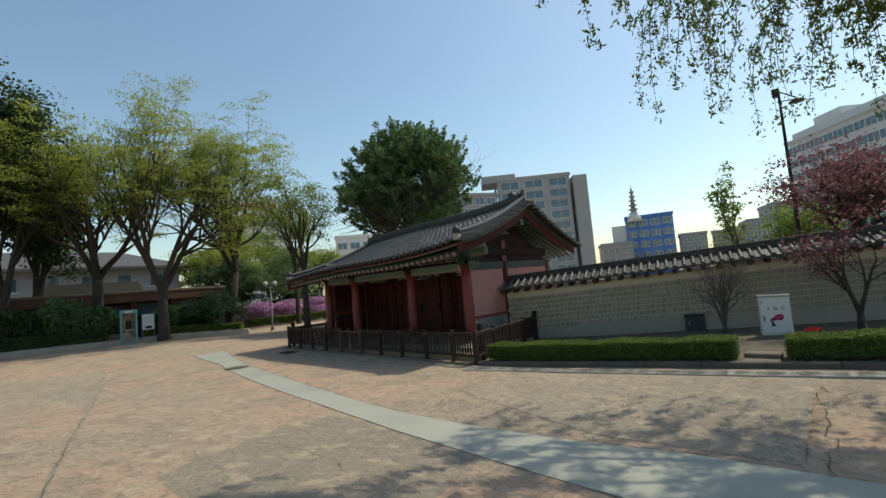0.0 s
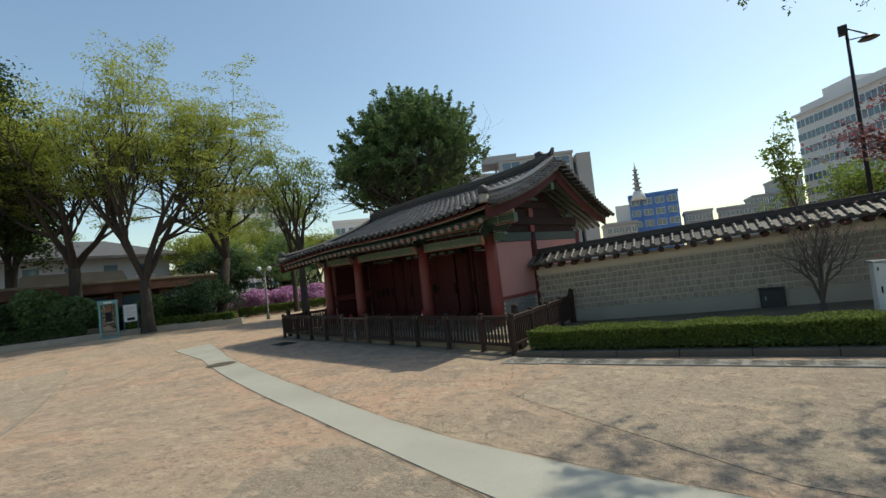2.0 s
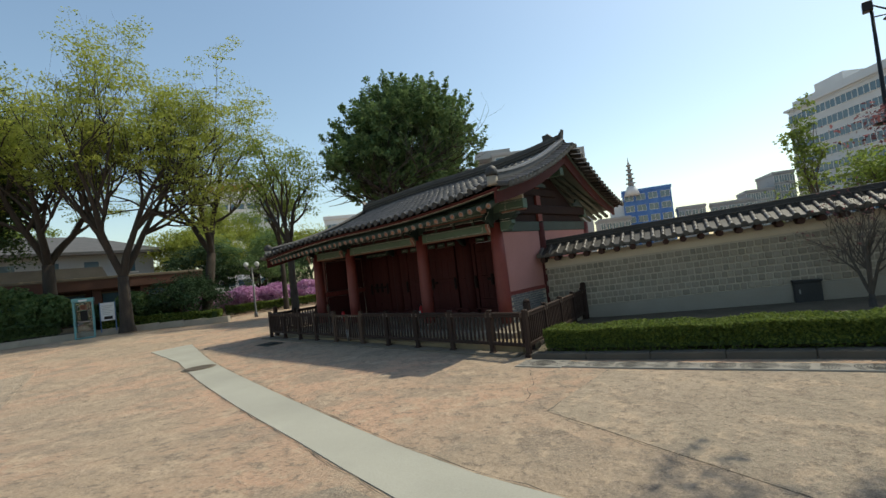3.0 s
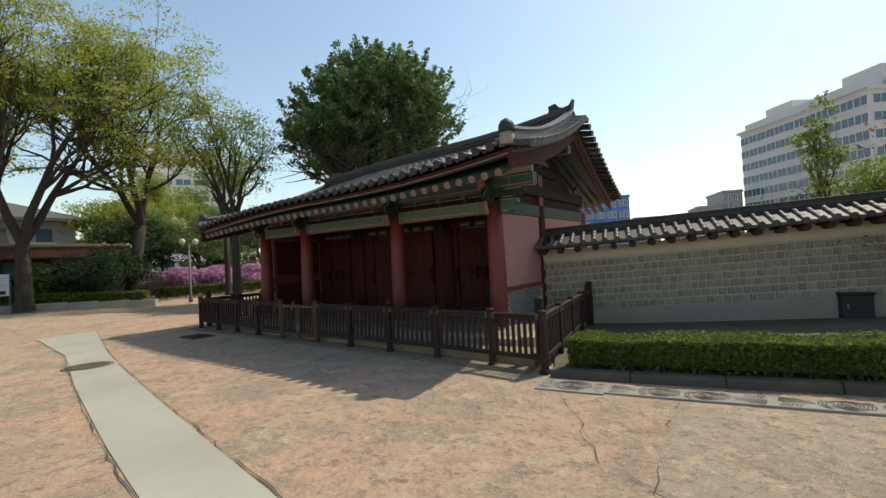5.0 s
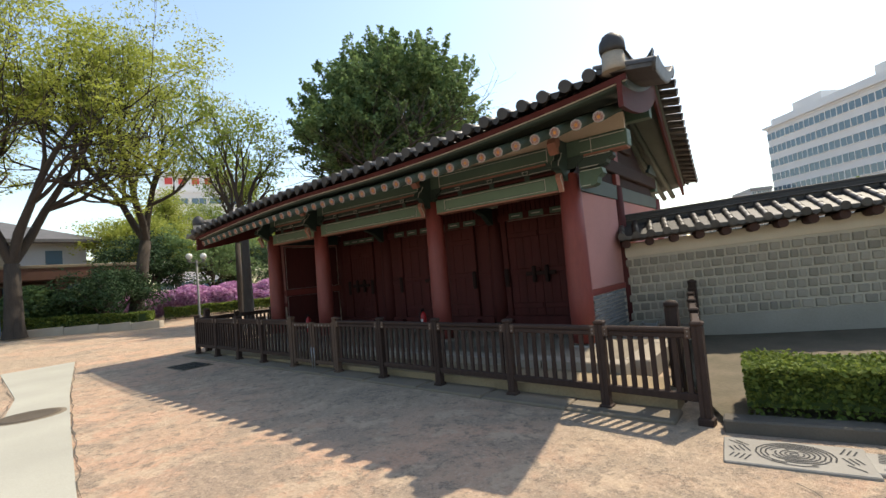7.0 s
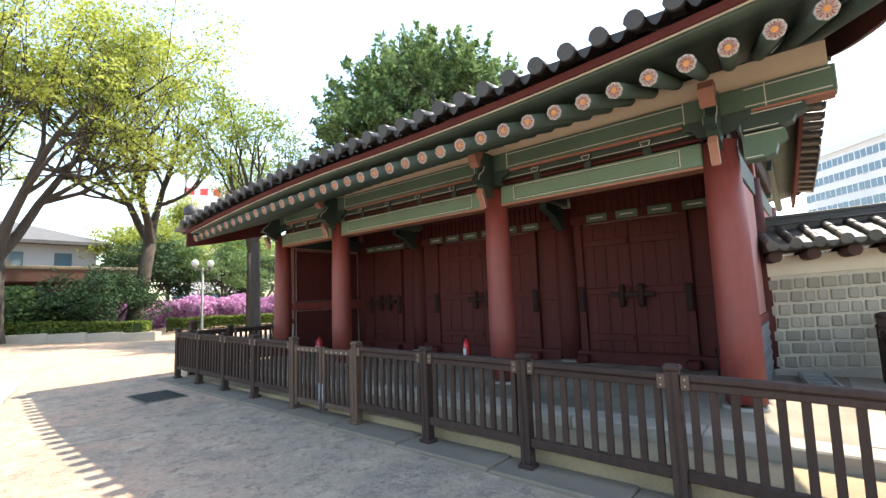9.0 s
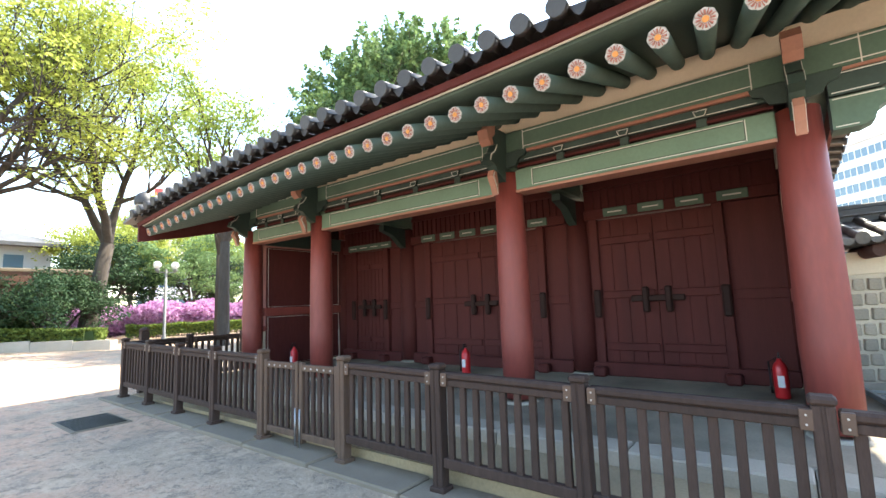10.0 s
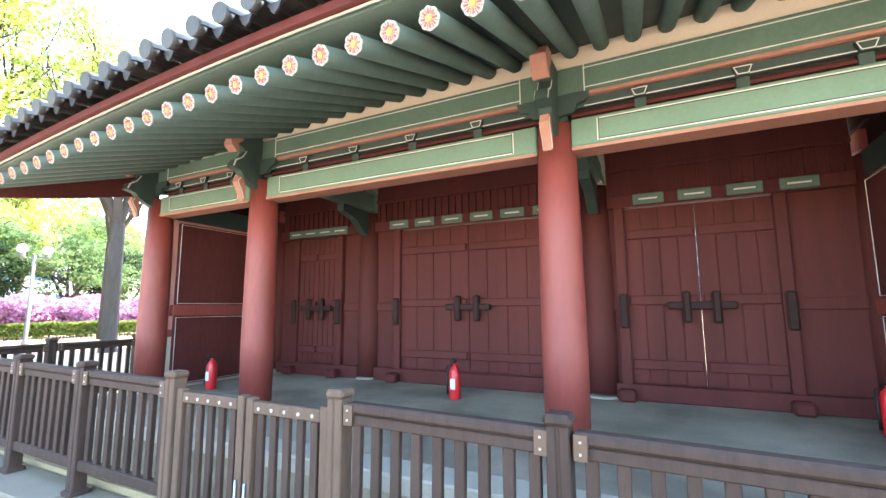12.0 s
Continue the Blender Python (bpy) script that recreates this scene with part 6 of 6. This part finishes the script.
part("penthouse", boxm(4, 13, 5, 13, 36.5, 41.8), M_BLD, hb)
part("penthouse", boxm(27, 36, 5, 14, 36.5, 41.8), M_BLD, hb)
part("cornice", boxm(-0.8, 37.5, -0.8, 22.8, 35.8, 36.4), M_BLD, hb)
wing = block("office_building_wing", (138.0, -12.0), (152.0, -41.5), 22, 34.3, "pale end wing of the large building", M_BLD, 8, 7, (0.6, 0.5))
tw = block("tower_building", (95.5, 68.0), (107.0, 53.5), 16, 28.0, "grey concrete tower block with tall blue windows", M_BLD2, 9, 3, (0.72, 0.7), 2)
part("stair_tower", boxm(19.2, 22.6, -1.2, 15, 0, 28.6), M_BLD2, tw)
part("rooftop_box", boxm(-4, 5, 3, 12, 29.5, 31.5), M_BLD2, tw)
tw2 = block("tower_building", (78.0, 78.0), (95.0, 68.5), 15, 24.5, "grey concrete office block beside the tower", M_BLD2, 8, 6, (0.7, 0.6))
bb = block("blue_building", (141.0, 53.0), (145.5, 40.5), 12, 17.8, "building wrapped in blue printed cladding", M_BLUEF, 5, 4, (0.7, 0.5), 2)
part("end_wall", boxm(-4.2, -0.02, 0.5, 11, 0, 17.0), M_BLDW, bb, "pale end wall with a sloping shoulder")
part("back_block", boxm(1.5, 14.0, 13, 24, 0, 20.8), M_BLD2, bb)


def spire():
    th = thing("roof_pagoda", (140.6, 50.0, 16.7), "white tiered pagoda ornament on the building", "pagoda")
    part("base", lathe(bmesh.new(), [(2.3, 0), (1.7, 1.6), (1.2, 2.8)], 14), M_BLDW, th)
    for k in range(5):
        r = 1.5 - 0.17 * k
        part("tier", lathe(bmesh.new(), [(r * 0.5, 0), (r * 0.55, 0.7), (r, 0.85), (r * 0.92, 1.05), (r * 0.5, 1.25)], 14, 0, (0, 0, 2.8 + 1.35 * k)), M_BLD2, th)
    part("finial", lathe(bmesh.new(), [(0.35, 9.5), (0.15, 10.4), (0.05, 11.6)], 8), M_BLD2, th)


spire()
block("low_building", (131.0, 57.0), (135.0, 49.5), 12, 9.8, "low grey building beyond the wall", M_BLD2, 3, 5, (0.7, 0.5))
block("low_building", (150.0, 40.5), (152.0, 33.5), 12, 11.0, "low grey building beyond the wall", M_BLD2, 4, 4, (0.7, 0.5))
block("low_building", (156.0, 33.0), (158.0, 22.5), 14, 11.0, "dark grey building beyond the wall", M_BLD2, 4, 5, (0.7, 0.5))
block("low_building", (158.0, 24.0), (160.0, 17.5), 14, 13.2, "grey glass-fronted building beyond the wall", M_BLD2, 5, 6, (0.8, 0.7))
block("low_building", (162.0, 17.5), (164.0, 12.8), 14, 17.5, "grey glass-fronted building beside the large block", M_BLD2, 6, 4, (0.8, 0.7))
# white block with a red rooftop sign behind the trees
wb = block("white_building", (41.0, 112.0), (56.0, 104.0), 14, 23.0, "white office building behind the trees", M_BLDW, 6, 5, (0.8, 0.35))
part("sign_frame", boxm(1, 15, 1.5, 2.0, 24.8, 29.0), M_BLDW, wb)
M_SGN = mat("red_sign_paint", (0.6, 0.06, 0.05), 0.5, bump=0)
for k in range(5):
    part("sign_bar", boxm(2.2 + 2.5 * k, 3.6 + 2.5 * k, 1.3, 1.5, 26.2, 27.6), M_SGN, wb)
block("white_building", (8.0, 104.0), (26.0, 104.0), 14, 12.0, "pale office building behind the trees", M_BLDW, 5, 6, (0.7, 0.4))
block("white_building", (58.0, 88.0), (72.0, 78.0), 14, 15.0, "pale building behind the trees", M_BLDW, 4, 6, (0.7, 0.4))


def brown_pavilion():
    x1, y0, z = 17.0, 46.5, ground_z(10, 46)
    th = thing("pavilion_building", (x1 - 24, y0, z), "low brown flat-roofed building with dark openings", "building")
    part("wall", boxm(0.8, 23.2, 1.6, 9, 0, 3.0), M_BROWN, th)
    part("roof", boxm(0, 24, 0, 10, 3.0, 3.9, 0.05), M_BROWN, th)
    part("roof_rim", boxm(-0.05, 24.05, -0.05, 10.05, 3.75, 3.95, 0.03), M_KERB, th)
    for k in range(8):
        part("pillar", boxm(0.9 + 3.1 * k, 1.45 + 3.1 * k, 0.5, 1.05, 0, 3.0, 0.02), M_BROWN, th)
        if k < 7:
            w = part("window", boxm(1.7 + 3.1 * k, 3.7 + 3.1 * k, 1.5, 1.62, 0.5, 2.7), M_WIN, th)
            part("window_frame", boxm(1.6 + 3.1 * k, 3.8 + 3.1 * k, 1.45, 1.6, 2.7, 2.8), M_KERB, w)
    part("skylight", prism(bmesh.new(), [(11, 3.95), (18, 3.95), (17.6, 4.9), (11.4, 4.9)], 3, 8, "y"), M_ROOFT, th)


brown_pavilion()


def white_house():
    th = thing("house", (-2.5, 63.0, 0.5), "two-storey pale house with a dark tiled hip roof", "building")
    part("wall", boxm(0, 20.5, 0, 11, 0, 7.0), mat("pale_blue_grey_render", (0.33, 0.345, 0.35), 0.85, vary=0.08, scale=0.4, fine=6, bump=0.05), th)
    bm = bmesh.new()
    lo = [bm.verts.new(c) for c in ((-1, -1, 7.0), (21.5, -1, 7.0), (21.5, 12, 7.0), (-1, 12, 7.0))]
    md = [bm.verts.new(c) for c in ((-1, -1, 7.3), (21.5, -1, 7.3), (21.5, 12, 7.3), (-1, 12, 7.3))]
    hi = [bm.verts.new(c) for c in ((5, 5.5, 9.6), (15.5, 5.5, 9.6))]
    bm.faces.new(lo)
    for i in range(4):
        bm.faces.new((lo[i], lo[(i + 1) % 4], md[(i + 1) % 4], md[i]))
    bm.faces.new((md[0], md[1], hi[1], hi[0]))
    bm.faces.new((md[1], md[2], hi[1]))
    bm.faces.new((md[2], md[3], hi[0], hi[1]))
    bm.faces.new((md[3], md[0], hi[0]))
    bmesh.ops.recalc_face_normals(bm, faces=bm.faces[:])
    part("roof", bm, M_ROOFT, th)
    for k in range(6):
        w = part("window", boxm(1.5 + 3.2 * k, 2.7 + 3.2 * k, -0.06, 0.05, 5.05, 6.3), M_WIN, th)
        part("window_frame", boxm(1.1 + 3.2 * k, 3.0 + 3.2 * k, -0.1, 0.02, 4.9, 5.0), M_BLDW, w)


white_house()
